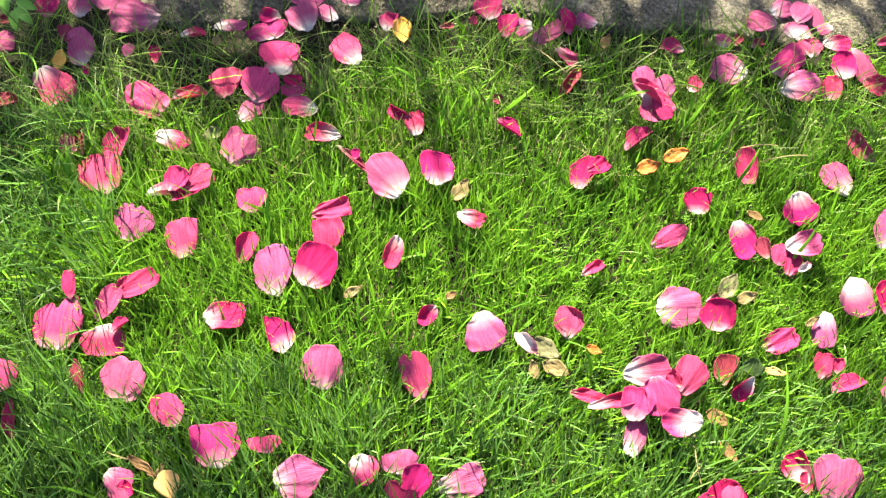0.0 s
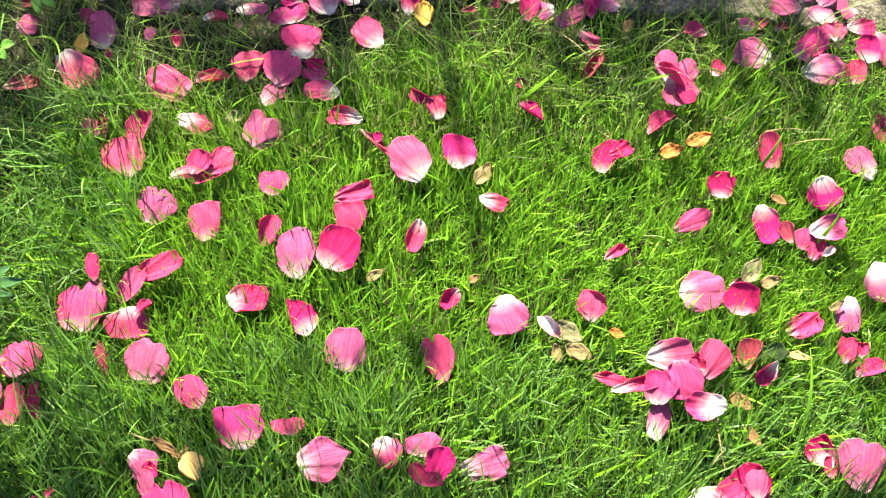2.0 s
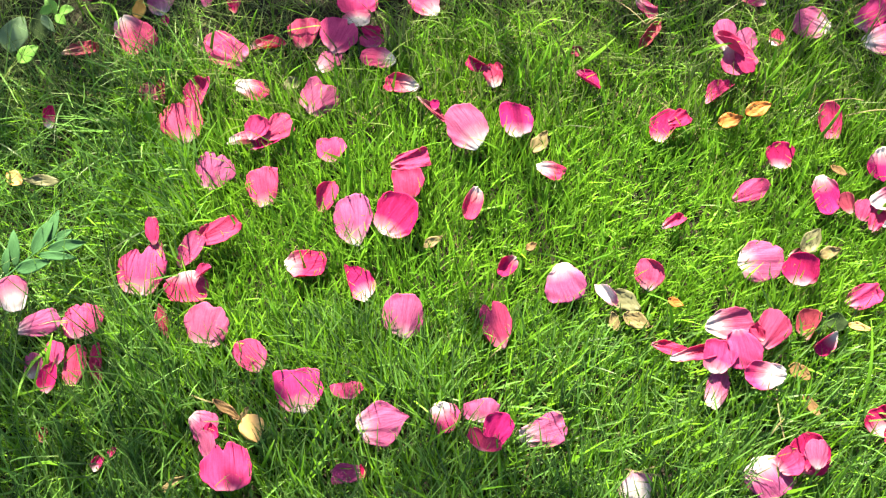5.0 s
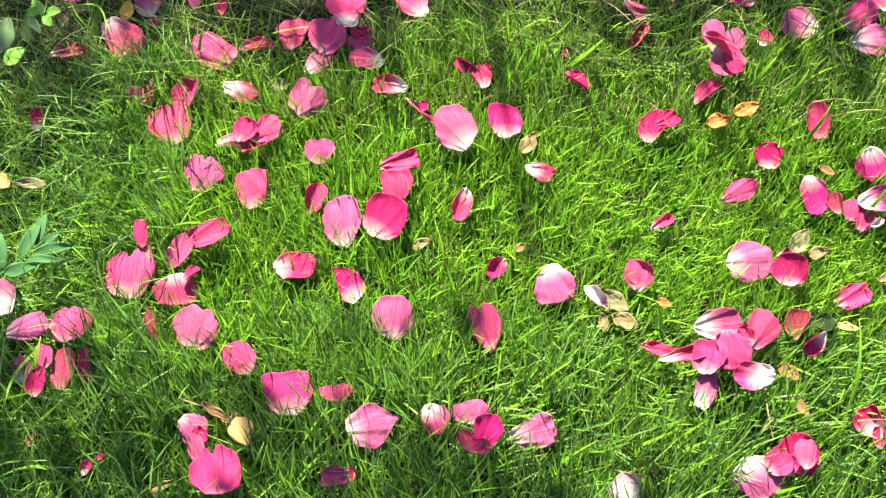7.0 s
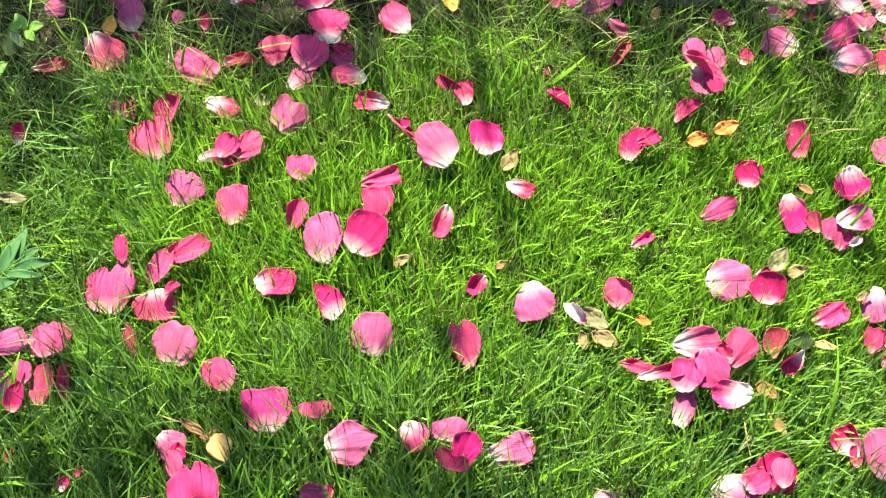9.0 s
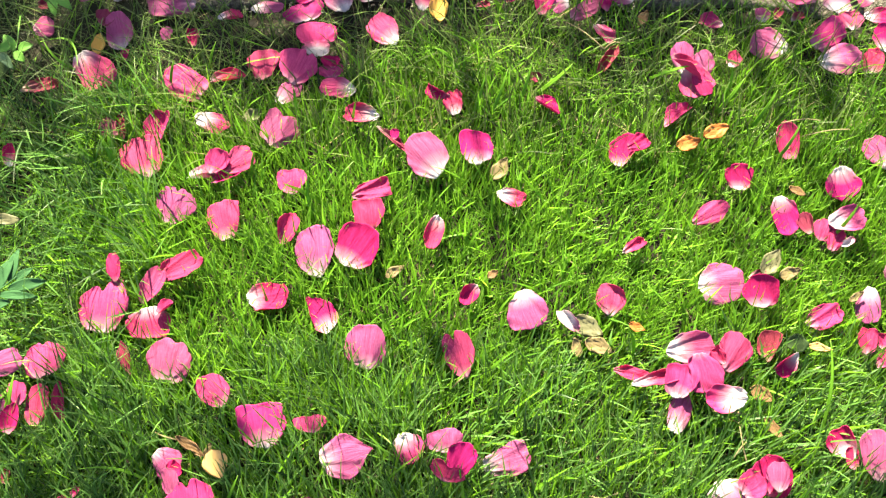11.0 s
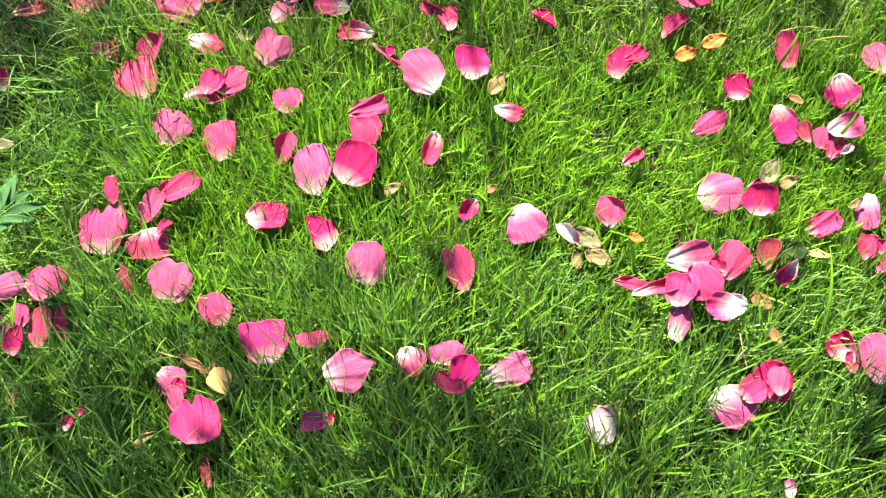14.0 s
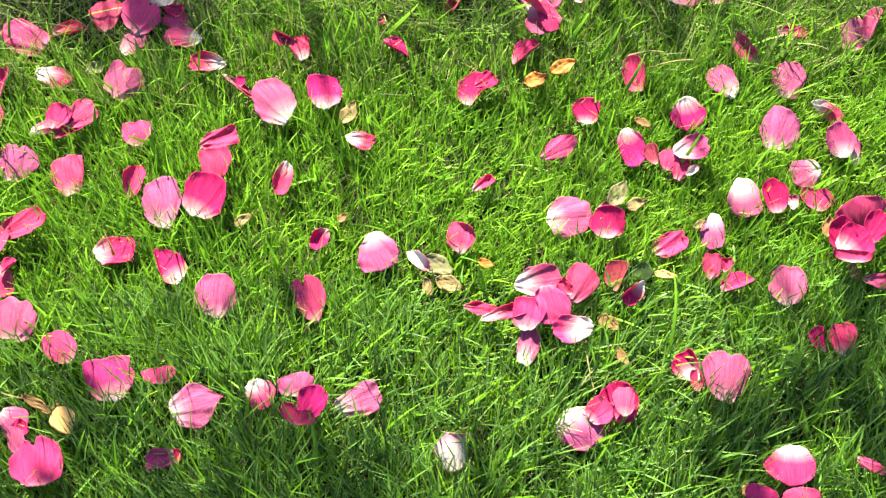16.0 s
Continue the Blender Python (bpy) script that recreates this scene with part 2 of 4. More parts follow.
def bent_grid(nu, nv, length, width, profile, cup, bend, fold, curl, notch, ruffle, arc, rng):
    """A leaf-like sheet that is bent across (cup, fold) and along (bend, curl), in radians, and scaled to length and width."""
    u, v = np.linspace(0, 1, nu)[:, None], np.linspace(-1, 1, nv)[None, :]
    half = profile(u)
    along = bend * (u - 0.5) + curl * np.clip((u - 0.6) / 0.4, 0, 1) ** 1.5
    across = cup * v + fold / (1 + np.exp(-(v - 0.12) * 14)) - (fold * 0.25)
    step_u, step_v = 1 / (nu - 1), 2 / (nv - 1)
    y = np.cumsum(np.cos(along), 0) * step_u
    zu = np.cumsum(np.sin(along), 0) * step_u
    x = np.cumsum(np.cos(across), 1) * step_v
    zv = np.cumsum(np.sin(across), 1) * step_v
    mid = nv // 2
    x, zv = x - x[:, mid:mid + 1], zv - zv[:, mid:mid + 1]
    trim = arc * v ** 2 + notch * np.exp(-(v / 0.28) ** 2)
    yy = (y - trim * u ** 2.2 + 0.55 * arc * v ** 2 * (1 - u) ** 2.2) * length
    xx = x * half * width / 2 + 0 * u
    zz = zu * length + zv * half * width / 2
    if ruffle:
        p = rng.uniform(0, 6.28, 6)
        wave = np.sin(u * 9 + p[0] + 3 * v) * np.sin(v * 6 + p[1]) + 0.7 * np.sin(u * 15 + v * 8 + p[2]) + 0.6 * np.sin(v * 13 - u * 5 + p[3])
        zz = zz + ruffle * length * wave * (0.35 + 0.65 * np.maximum(np.abs(v), u))
        xx = xx + ruffle * 0.35 * length * np.sin(u * 11 + p[4])
        yy = yy + ruffle * 0.5 * length * np.sin(v * 7 + p[5]) * u
    yy = yy + length * 0.012 * np.sin(v * 11 + rng.uniform(0, 6)) * u ** 3
    grid = np.stack([xx, yy + 0 * xx, zz], 2)
    low, high = grid[..., :2].min((0, 1)), grid[..., :2].max((0, 1))
    size = high - low
    grid[..., 0] = (grid[..., 0] - (low[0] + high[0]) / 2) * width / size[0]
    grid[..., 1] = (grid[..., 1] - (low[1] + high[1]) / 2) * length / size[1]
    grid[..., 2] -= np.median(grid[..., 2])
    uv = np.stack([v * 0.5 * half + 0.5 + 0 * u, u + 0 * v], 2)
    return grid, uv


def petal_grid(size, length, width, cup, bend, fold, curl, notch, ruffle, wide, pinch, rng, own):
    """A rounded petal, broader towards its tip, bent across (cup, fold) and along (bend, curl), in radians."""
    p, q = np.meshgrid(np.linspace(-1, 1, size), np.linspace(-1, 1, size), indexing="ij")
    square = own.get("square", 0.0)
    y = (1 - square) * p * np.sqrt(1 - q * q / 2) + square * 0.88 * p
    x = (1 - square) * q * np.sqrt(1 - p * p / 2) + square * 0.88 * q
    r, a = np.hypot(x, y), np.arctan2(y, x)
    w = rng.uniform(0, 6.28, 4)
    r = r * (1 + r ** 2 * (0.045 * np.sin(2 * a + w[0]) + 0.048 * np.sin(3 * a + w[1]) + 0.030 * np.sin(5 * a + w[2]) + 0.018 * np.sin(9 * a + w[3]) + 0.010 * np.sin(19 * a + w[0])))
    x, y = r * np.cos(a), r * np.sin(a)
    uv = np.stack([x * 0.5 + 0.5, y * 0.5 + 0.5], 2)
    x = x * (1 + wide * y) * (1 - pinch * y * y)
    x = x * (1 - own.get("point", 0.0) * np.clip(y, 0, 1) ** 1.25) * (1 - own.get("taper", 0.0) * np.clip(-y, 0, 1) ** 1.4)
    y = y + own.get("lobe", 0.0) * np.exp(-((x - own.get("lx", 0.5)) / 0.34) ** 2) * np.clip(y, 0, 1)
    y = y - notch * 2 * np.exp(-((x - own.get("nx", 0.1 * np.sin(w[0]))) / own.get("nw", 0.26)) ** 2) * np.clip(y, 0, 1.2) ** 2
    z = np.zeros_like(x)
    if ruffle:
        f = rng.uniform(0, 6.28, 6)
        ray = np.arctan2(x, y + 1.5)
        wave = (1 - 1.6 * np.abs(np.sin(5.5 * ray + f[0] + 0.5 * y))) + 0.6 * (1 - 1.6 * np.abs(np.sin(2.4 * y + 1.6 * x + f[1]))) + 0.5 * np.sin(y * 7 + x * 8 + f[2]) * r
        z = z + ruffle * 2 * wave * (0.35 + 0.65 * r)
        x = x + ruffle * 0.7 * np.sin(y * 5 + f[4])
        y = y + ruffle * 1.0 * np.sin(x * 6 + f[5]) * np.clip(y + 0.3, 0, 1)
    if fold:
        over = np.log1p(np.exp((x - 0.12) * 12)) / 12
        x, z = x - over * (1 - math.cos(fold)), z + over * math.sin(fold)
    for towards, reach, turned in own.get("creases", ()):   # a flap beyond a straight crease, turned over by an angle
        nx, ny, tight = math.cos(radians(towards)), math.sin(radians(towards)), 0.07
        d = x * nx + y * ny - reach
        bent = np.clip(d / tight, 0, abs(turned))
        rest = np.clip(d - tight * abs(turned), 0, None)
        shift = np.where(d > 0, tight * np.sin(bent) + rest * math.cos(turned) - d, 0)
        x, y = x + shift * nx, y + shift * ny
        z = z + np.where(d > 0, tight * (1 - np.cos(bent)) + rest * math.sin(abs(turned)), 0) * math.copysign(1, turned)
    ray = np.arctan2(x, y + 1.35)
    z = z + 0.021 * (0.3 + r) * (np.sin(9 * ray + w[1]) + 0.6 * np.sin(17 * ray + w[2]) + 0.35 * np.sin(31 * ray + w[3]))
    z = z + 0.28 * np.clip(r - 0.8, 0, 0.3) * (0.4 + 0.6 * np.sin(3 * a + w[2]) + 0.35 * np.sin(8 * a + w[1]))   # rim turned up and down
    c = cup if abs(cup) > 0.05 else 0.05
    x, z = np.sin(c * x) / c, z + (1 - np.cos(c * x)) / c
    if curl:
        over = np.clip(y - 0.45, 0, None)
        k = curl / 0.55
        y, z = y - over + np.sin(k * over) / k, z + (1 - np.cos(k * over)) / k
    b = bend if abs(bend) > 0.05 else 0.05
    y, z = np.sin(b * y) / b, z + (1 - np.cos(b * y)) / b
    grid = np.stack([x * width / 2, y * length / 2, z * (width + length) / 4], 2)
    low, high = grid[..., :2].min((0, 1)), grid[..., :2].max((0, 1))
    grid[..., 0] = (grid[..., 0] - (low[0] + high[0]) / 2) * width / (high - low)[0]
    grid[..., 1] = (grid[..., 1] - (low[1] + high[1]) / 2) * length / (high - low)[1]
    grid[..., 2] -= np.median(grid[..., 2])
    return grid, uv


def leaf_profile(u):
    return 0.04 + 0.96 * np.sin(np.pi * np.clip(u, 0, 1) ** 0.8) ** 0.85


# ---- ground and path ----
def rise(x, y):
    """Gentle unevenness of the lawn."""
    return 0.006 * np.sin(x * 5.1 + 1.3) * np.cos(y * 4.3) + 0.003 * np.sin(x * 13 + y * 9)


def edge(x):
    """The line, in y, at which the lawn meets the path."""
    return 0.920 - 0.035 * x + 0.014 * np.sin(x * 8.0 + 1.0) + 0.008 * np.sin(x * 23.0)


xs = np.concatenate([[-40, -12, -4, -2], np.linspace(-1.3, 1.3, 131), [2, 4, 12, 40]])
ys = np.concatenate([[-40, -12, -4, -1], np.linspace(-0.4, 1.6, 101), [3, 6, 14, 40]])
gx, gy = np.meshgrid(xs, ys, indexing="ij")
near = np.exp(-np.maximum(0, np.hypot(gx, gy - 0.6) - 1.2))
gz = rise(gx, gy) * near
n_y = len(ys)
i, j = np.meshgrid(np.arange(len(xs) - 1), np.arange(n_y - 1), indexing="ij")
a = (i * n_y + j).ravel()
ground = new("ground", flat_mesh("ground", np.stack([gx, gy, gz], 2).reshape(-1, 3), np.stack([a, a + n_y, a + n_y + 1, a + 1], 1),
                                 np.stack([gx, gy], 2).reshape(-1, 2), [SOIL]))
tagged(ground, "dark crumbly soil under the lawn", "ground", kind="structure")

xs = np.concatenate([np.linspace(-20, -1.6, 24), np.linspace(-1.5, 1.5, 201), np.linspace(1.6, 20, 24)])
vs = np.linspace(0, 1, 60)
gx, gv = np.meshgrid(xs, vs, indexing="ij")
start = edge(gx) + 0.012
gy = start + gv ** 1.5 * (2.1 - start)
rough = 0.0025 * np.sin(gx * 61 + np.sin(gy * 47) * 2) * np.sin(gy * 71) + 0.002 * np.sin(gx * 23 + gy * 31)
gz = 0.006 + 0.010 * np.clip((gy - start) / 0.03, 0, 1) + rough * np.clip((gy - start) / 0.02, 0, 1)
gz[:, 0] = -0.02
k = len(vs)
i, j = np.meshgrid(np.arange(len(xs) - 1), np.arange(k - 1), indexing="ij")
a = (i * k + j).ravel()
path_sheet = new("path", flat_mesh("path", np.stack([gx, gy, gz], 2).reshape(-1, 3), np.stack([a, a + k, a + k + 1, a + 1], 1),
                                   np.stack([gx, gy], 2).reshape(-1, 2), [CONCRETE]))
tagged(path_sheet, "weathered grey concrete path beside the lawn", "path", kind="structure")


def grit():
    """Small stones that stand out of the worn path."""
    rng = np.random.default_rng(8)
    n = 3400
    x = rng.uniform(-0.95, 0.95, n)
    y = edge(x) + 0.0 + rng.uniform(0, 1, n) ** 1.4 * 0.22
    r = rng.uniform(0.0005, 0.0014, n) * rng.uniform(0.6, 1.1, n)
    corner = np.array([[sx, sy, sz] for sz in (-1, 1) for sy in (-1, 1) for sx in (-1, 1)], float)
    corner[4:, :2] *= 0.62
    shape = corner[None] * (1 + rng.uniform(-0.3, 0.3, (n, 8, 3))) * r[:, None, None] * np.array([1.4, 1.0, 0.4])
    a = rng.uniform(0, 6.28, n)
    c, q = np.cos(a)[:, None], np.sin(a)[:, None]
    px = shape[..., 0] * c - shape[..., 1] * q + x[:, None]
    py = shape[..., 0] * q + shape[..., 1] * c + y[:, None]
    pz = shape[..., 2] + 0.006 + 0.010 * np.clip((y - edge(x) - 0.012) / 0.03, 0, 1)[:, None]
    box = np.array([[0, 2, 3, 1], [4, 5, 7, 6], [0, 1, 5, 4], [2, 6, 7, 3], [0, 4, 6, 2], [1, 3, 7, 5]])
    quads = (box[None] + (np.arange(n) * 8)[:, None, None]).reshape(-1, 4)
    points = np.stack([px, py, pz], 2).reshape(-1, 3)
    ob = new("path_grit", flat_mesh("path_grit", points, quads, points[:, :2], [GRIT]))
    tagged(ob, "loose pale grit on the worn path", "gravel", kind="stuff")


grit()


# ---- things: petals ----
SHAPES = {  # cup, bend, fold, curl, notch, ruffle, widening, inner side up
    "o": (-0.22, -0.18, 0.0, 0.0, 0.0, 0.008, 0.12, False),
    "c": (0.26, 0.22, 0.0, 0.25, 0.0, 0.010, 0.10, True),
    "h": (-0.22, -0.18, 0.0, 0.0, 0.13, 0.010, 0.15, False),
    "f": (0.3, 0.3, 1.7, 0.0, 0.02, 0.014, 0.12, True),
    "b": (1.15, 0.4, 0.0, 0.3, 0.0, 0.016, 0.08, True),
    "r": (0.2, -0.2, 0.3, 0.5, 0.05, 0.035, 0.15, True),
    "s": (1.3, -0.3, 0.0, 0.3, 0.0, 0.02, 0.1, True),
    "x": (0.5, 0.3, 0.9, 1.0, 0.06, 0.06, 0.1, True),
    "k": (-0.3, -0.2, 0.0, 2.3, 0.02, 0.014, 0.12, False),
    "n": (-0.2, -0.2, 0.15, 0.0, 0.03, 0.022, 0.22, False),
}
TONE_WORDS = {"d": "magenta", "m": "bright pink", "p": "pale pink", "w": "withered dull pink"}
SHAPE_WORDS = {"o": "domed {} rose petal", "c": "cupped {} rose petal", "h": "heart-shaped {} rose petal", "f": "folded {} rose petal",
               "b": "boat-shaped rolled {} rose petal", "r": "ruffled {} rose petal", "s": "narrow rolled-up {} rose petal",
               "x": "crumpled {} rose petal", "k": "{} rose petal with a curled rim", "n": "fan-shaped {} rose petal"}
LYING = []  # x, y, z, half length, half width, turn of what lies on the grass


def petal(x, y, z, turn, tilt, length, width, tone, shape, white, **own):
    rng = np.random.default_rng(len(LYING) + 11)
    cup, bend, fold, curl, notch, ruffle, wide, inner = SHAPES[shape]
    k = rng.uniform(0.75, 1.25, 4)
    cup, bend, fold, curl = own.get("cup", cup * k[0]), own.get("bend", bend * k[1]), own.get("fold", fold * k[2]), own.get("curl", curl * k[3])
    notch, ruffle, wide = own.get("notch", notch), own.get("ruffle", ruffle), own.get("wide", wide)
    grid, uv = petal_grid(31, length, width, cup, bend, fold, curl, notch, ruffle, wide, {"s": 0.62, "b": 0.3, "f": 0.2, "x": 0.2}.get(shape, 0.0), rng, own)
    uv[..., 1] -= white - 0.24
    mats = PETAL[tone] if inner else PETAL[tone][::-1]
    ob = new("rose_petal", shell("rose_petal", grid, uv, mats))
    ob.matrix_world = pose(x, y, z, tilt + rng.uniform(-4, 4), rng.uniform(-5, 5), 0) @ pose(0, 0, 0, 0, 0, turn - 90)
    words = SHAPE_WORDS[shape].format(TONE_WORDS[tone])
    if white >= 0.2 and shape not in "bsk":
        words += " with white base"
    tagged(ob, words + (" by the path" if y > edge(x) else " on the grass"), "petal", "fallen rose petals")
    LYING.append((x, y, z, length / 2, width / 2, turn))
    return ob


# petals, one by one: place, turn, tilt, length, width, tone, shape, white share
petal(-0.390, 0.924, 0.025, 178, 10, 0.065, 0.051, "p", "n", 0.20, square=0.35)
petal(-0.501, 0.937, 0.025, 95, 10, 0.027, 0.033, "d", "r", 0.10)
petal(-0.460, 0.939, 0.025, 95, 10, 0.031, 0.033, "p", "o", 0.31)
petal(-0.429, 0.946, 0.025, 95, 10, 0.024, 0.031, "p", "o", 0.10)
petal(-0.549, 0.916, 0.028, 1, 10, 0.017, 0.020, "w", "x", 0.00)
petal(-0.545, 0.881, 0.028, 23, 10, 0.027, 0.028, "p", "o", 0.10)
petal(-0.450, 0.875, 0.028, 103, 10, 0.053, 0.036, "p", "o", 0.28, ruffle=0.018)
petal(-0.470, 0.895, 0.028, 45, 10, 0.021, 0.029, "w", "r", 0.00)
petal(-0.393, 0.875, 0.022, 72, 10, 0.019, 0.015, "p", "o", 0.05)
petal(-0.358, 0.869, 0.021, 94, 10, 0.024, 0.018, "d", "x", 0.05)
petal(-0.438, 0.839, 0.028, 95, 10, 0.016, 0.011, "d", "x", 0.05)
petal(-0.474, 0.819, 0.028, -50, 10, 0.059, 0.046, "m", "o", 0.28, square=0.2, ruffle=0.014)
petal(-0.530, 0.794, 0.028, 1, 10, 0.023, 0.018, "w", "r", 0.10)
petal(-0.364, 0.803, 0.021, 148, 10, 0.059, 0.042, "m", "o", 0.05, square=0.3, ruffle=0.014)
petal(-0.313, 0.900, 0.025, 6, 10, 0.032, 0.015, "m", "f", 0.46)
petal(-0.267, 0.911, 0.025, 3, 10, 0.043, 0.017, "p", "o", 0.50)
petal(-0.222, 0.907, 0.021, 104, 10, 0.029, 0.054, "d", "o", 0.20)
petal(-0.219, 0.926, 0.025, -178, 10, 0.028, 0.019, "d", "r", 0.30)
petal(-0.176, 0.925, 0.025, 111, 10, 0.040, 0.044, "p", "n", 0.40, square=0.3)
petal(-0.146, 0.930, 0.025, 146, 10, 0.029, 0.022, "p", "o", 0.50)
petal(-0.172, 0.948, 0.025, 92, 10, 0.016, 0.043, "p", "o", 0.10)
petal(-0.117, 0.949, 0.025, 91, 10, 0.011, 0.024, "p", "o", 0.26)
petal(-0.204, 0.875, 0.021, 95, 10, 0.032, 0.052, "d", "o", 0.05, square=0.35)
petal(-0.204, 0.853, 0.019, 97, 10, 0.021, 0.036, "m", "o", 0.76)
petal(-0.119, 0.878, 0.021, 129, 10, 0.049, 0.038, "m", "o", 0.31)
petal(-0.070, 0.919, 0.025, 63, 10, 0.026, 0.025, "m", "x", 0.46)
petal(-0.310, 0.814, 0.021, 6, 10, 0.045, 0.019, "m", "f", 0.26)
petal(-0.267, 0.829, 0.021, 94, 10, 0.041, 0.042, "m", "n", 0.05, ruffle=0.018)
petal(-0.225, 0.822, 0.029, 67, 10, 0.048, 0.052, "m", "h", 0.10, notch=0.15, nx=0.2, nw=0.12)
petal(-0.184, 0.819, 0.021, 98, 10, 0.021, 0.033, "m", "o", 0.05)
petal(-0.174, 0.796, 0.021, 176, 10, 0.045, 0.027, "m", "o", 0.40)
petal(-0.235, 0.789, 0.021, 43, 10, 0.038, 0.027, "p", "o", 0.35, point=0.4)
petal(-0.324, 0.748, 0.021, -21, 10, 0.047, 0.026, "d", "o", 0.55)
petal(-0.244, 0.739, 0.021, 51, 10, 0.046, 0.047, "p", "h", 0.10, square=0.45, notch=0.12, nx=-0.3, creases=[(20, 0.2, -0.6)])
petal(-0.446, 0.736, 0.028, 123, 10, 0.028, 0.022, "w", "o", 0.10)
petal(-0.430, 0.740, 0.027, 95, 10, 0.040, 0.011, "w", "s", 0.10)
petal(-0.390, 0.739, 0.022, 74, 10, 0.047, 0.034, "m", "x", 0.20)
petal(-0.403, 0.699, 0.023, 106, 10, 0.055, 0.052, "m", "o", 0.14, square=0.15)
petal(-0.287, 0.690, 0.031, 36, 10, 0.041, 0.033, "m", "n", 0.05, ruffle=0.022)
petal(-0.326, 0.682, 0.021, 7, 10, 0.043, 0.016, "m", "f", 0.60)
petal(-0.144, 0.759, 0.021, 179, 10, 0.044, 0.024, "m", "r", 0.45, ruffle=0.03)
petal(-0.054, 0.784, 0.021, 149, 10, 0.031, 0.014, "d", "f", 0.10)
petal(-0.034, 0.773, 0.021, 99, 10, 0.032, 0.024, "m", "r", 0.35)
petal(-0.065, 0.698, 0.029, 127, 10, 0.060, 0.049, "p", "o", 0.34)
petal(-0.107, 0.725, 0.021, -42, 10, 0.047, 0.011, "w", "x", 0.30, ruffle=0.06)
petal(-0.006, 0.712, 0.021, 95, -4, 0.047, 0.040, "d", "c", 0.30, square=0.3)
petal(0.033, 0.646, 0.021, -22, 10, 0.035, 0.022, "m", "r", 0.50)
petal(-0.223, 0.668, 0.021, 93, 10, 0.032, 0.037, "m", "h", 0.10)
petal(-0.358, 0.636, 0.021, 68, 10, 0.046, 0.050, "p", "h", 0.10, notch=0.16, nx=-0.15, nw=0.15, ruffle=0.014)
petal(-0.299, 0.618, 0.021, 101, 10, 0.049, 0.040, "m", "n", 0.20, square=0.55, taper=0.35, ruffle=0.018)
petal(-0.224, 0.607, 0.021, 68, 10, 0.042, 0.024, "m", "s", 0.10)
petal(-0.130, 0.656, 0.021, 12, 10, 0.047, 0.025, "m", "r", 0.05, ruffle=0.045, square=0.4)
petal(-0.130, 0.620, 0.031, 96, 10, 0.039, 0.038, "m", "r", 0.05, ruffle=0.02, square=0.3)
petal(-0.143, 0.582, 0.029, 55, 10, 0.054, 0.052, "d", "c", 0.20, cup=0.15, bend=0.15, creases=[(20, 0.55, 1.2)])
petal(-0.192, 0.579, 0.021, 98, 10, 0.063, 0.046, "p", "n", 0.26, ruffle=0.016, taper=0.25)
petal(-0.055, 0.602, 0.021, -107, 10, 0.041, 0.021, "m", "b", 0.30)
petal(-0.016, 0.526, 0.021, -134, 10, 0.028, 0.019, "d", "b", 0.20)
petal(-0.425, 0.513, 0.026, 85, 10, 0.066, 0.059, "m", "h", 0.20, notch=0.17, nx=-0.12, nw=0.15, lobe=0.25, lx=0.45)
petal(-0.416, 0.554, 0.034, 100, 10, 0.035, 0.016, "d", "o", 0.02)
petal(-0.341, 0.556, 0.031, 24, 10, 0.054, 0.030, "m", "r", 0.02, ruffle=0.022)
petal(-0.373, 0.535, 0.025, 60, 10, 0.046, 0.027, "p", "r", 0.05, ruffle=0.02)
petal(-0.372, 0.493, 0.022, -83, 10, 0.037, 0.049, "m", "r", 0.26, ruffle=0.012)
petal(-0.357, 0.510, 0.030, 37, 10, 0.023, 0.012, "m", "f", 0.20)
petal(-0.345, 0.448, 0.026, 80, 10, 0.049, 0.052, "p", "h", 0.15, notch=0.09, nx=0.12, nw=0.22)
petal(-0.393, 0.451, 0.026, 110, 10, 0.040, 0.013, "w", "s", 0.10)
petal(-0.242, 0.523, 0.021, 5, -4, 0.049, 0.035, "d", "c", 0.30, creases=[(0, 0.75, 1.2)])
petal(-0.182, 0.504, 0.021, 129, -4, 0.049, 0.033, "d", "c", 0.30, point=0.35, creases=[(150, 0.4, 1.4)])
petal(-0.130, 0.463, 0.025, 83, 10, 0.051, 0.048, "p", "o", 0.20, creases=[(0, 0.3, -0.5)])
petal(-0.027, 0.454, 0.025, 106, 10, 0.054, 0.034, "m", "h", 0.08, notch=0.2, nx=-0.1, nw=0.14, fold=-0.5)
petal(-0.292, 0.413, 0.029, 131, 10, 0.043, 0.033, "m", "o", 0.08)
petal(-0.236, 0.373, 0.037, 99, 10, 0.049, 0.053, "d", "n", 0.30, square=0.55, taper=0.4, ruffle=0.018)
petal(-0.186, 0.375, 0.034, 98, 10, 0.019, 0.038, "m", "h", 0.02)
petal(-0.145, 0.340, 0.037, 13, 10, 0.057, 0.049, "p", "o", 0.24, point=0.9)
petal(-0.081, 0.351, 0.030, -60, 10, 0.034, 0.033, "m", "o", 0.46, ruffle=0.03)
petal(-0.044, 0.358, 0.030, 93, 10, 0.026, 0.041, "p", "o", 0.20)
petal(-0.027, 0.337, 0.040, 61, 10, 0.038, 0.032, "d", "c", 0.02)
petal(-0.040, 0.321, 0.050, 70, 10, 0.020, 0.038, "m", "c", 0.02, notch=0.3, nw=0.35)
petal(0.021, 0.337, 0.030, 17, 10, 0.052, 0.035, "p", "n", 0.35, square=0.3, creases=[(-60, 0.3, -0.4)])
petal(0.057, 0.942, 0.025, 98, 10, 0.034, 0.038, "d", "o", 0.20)
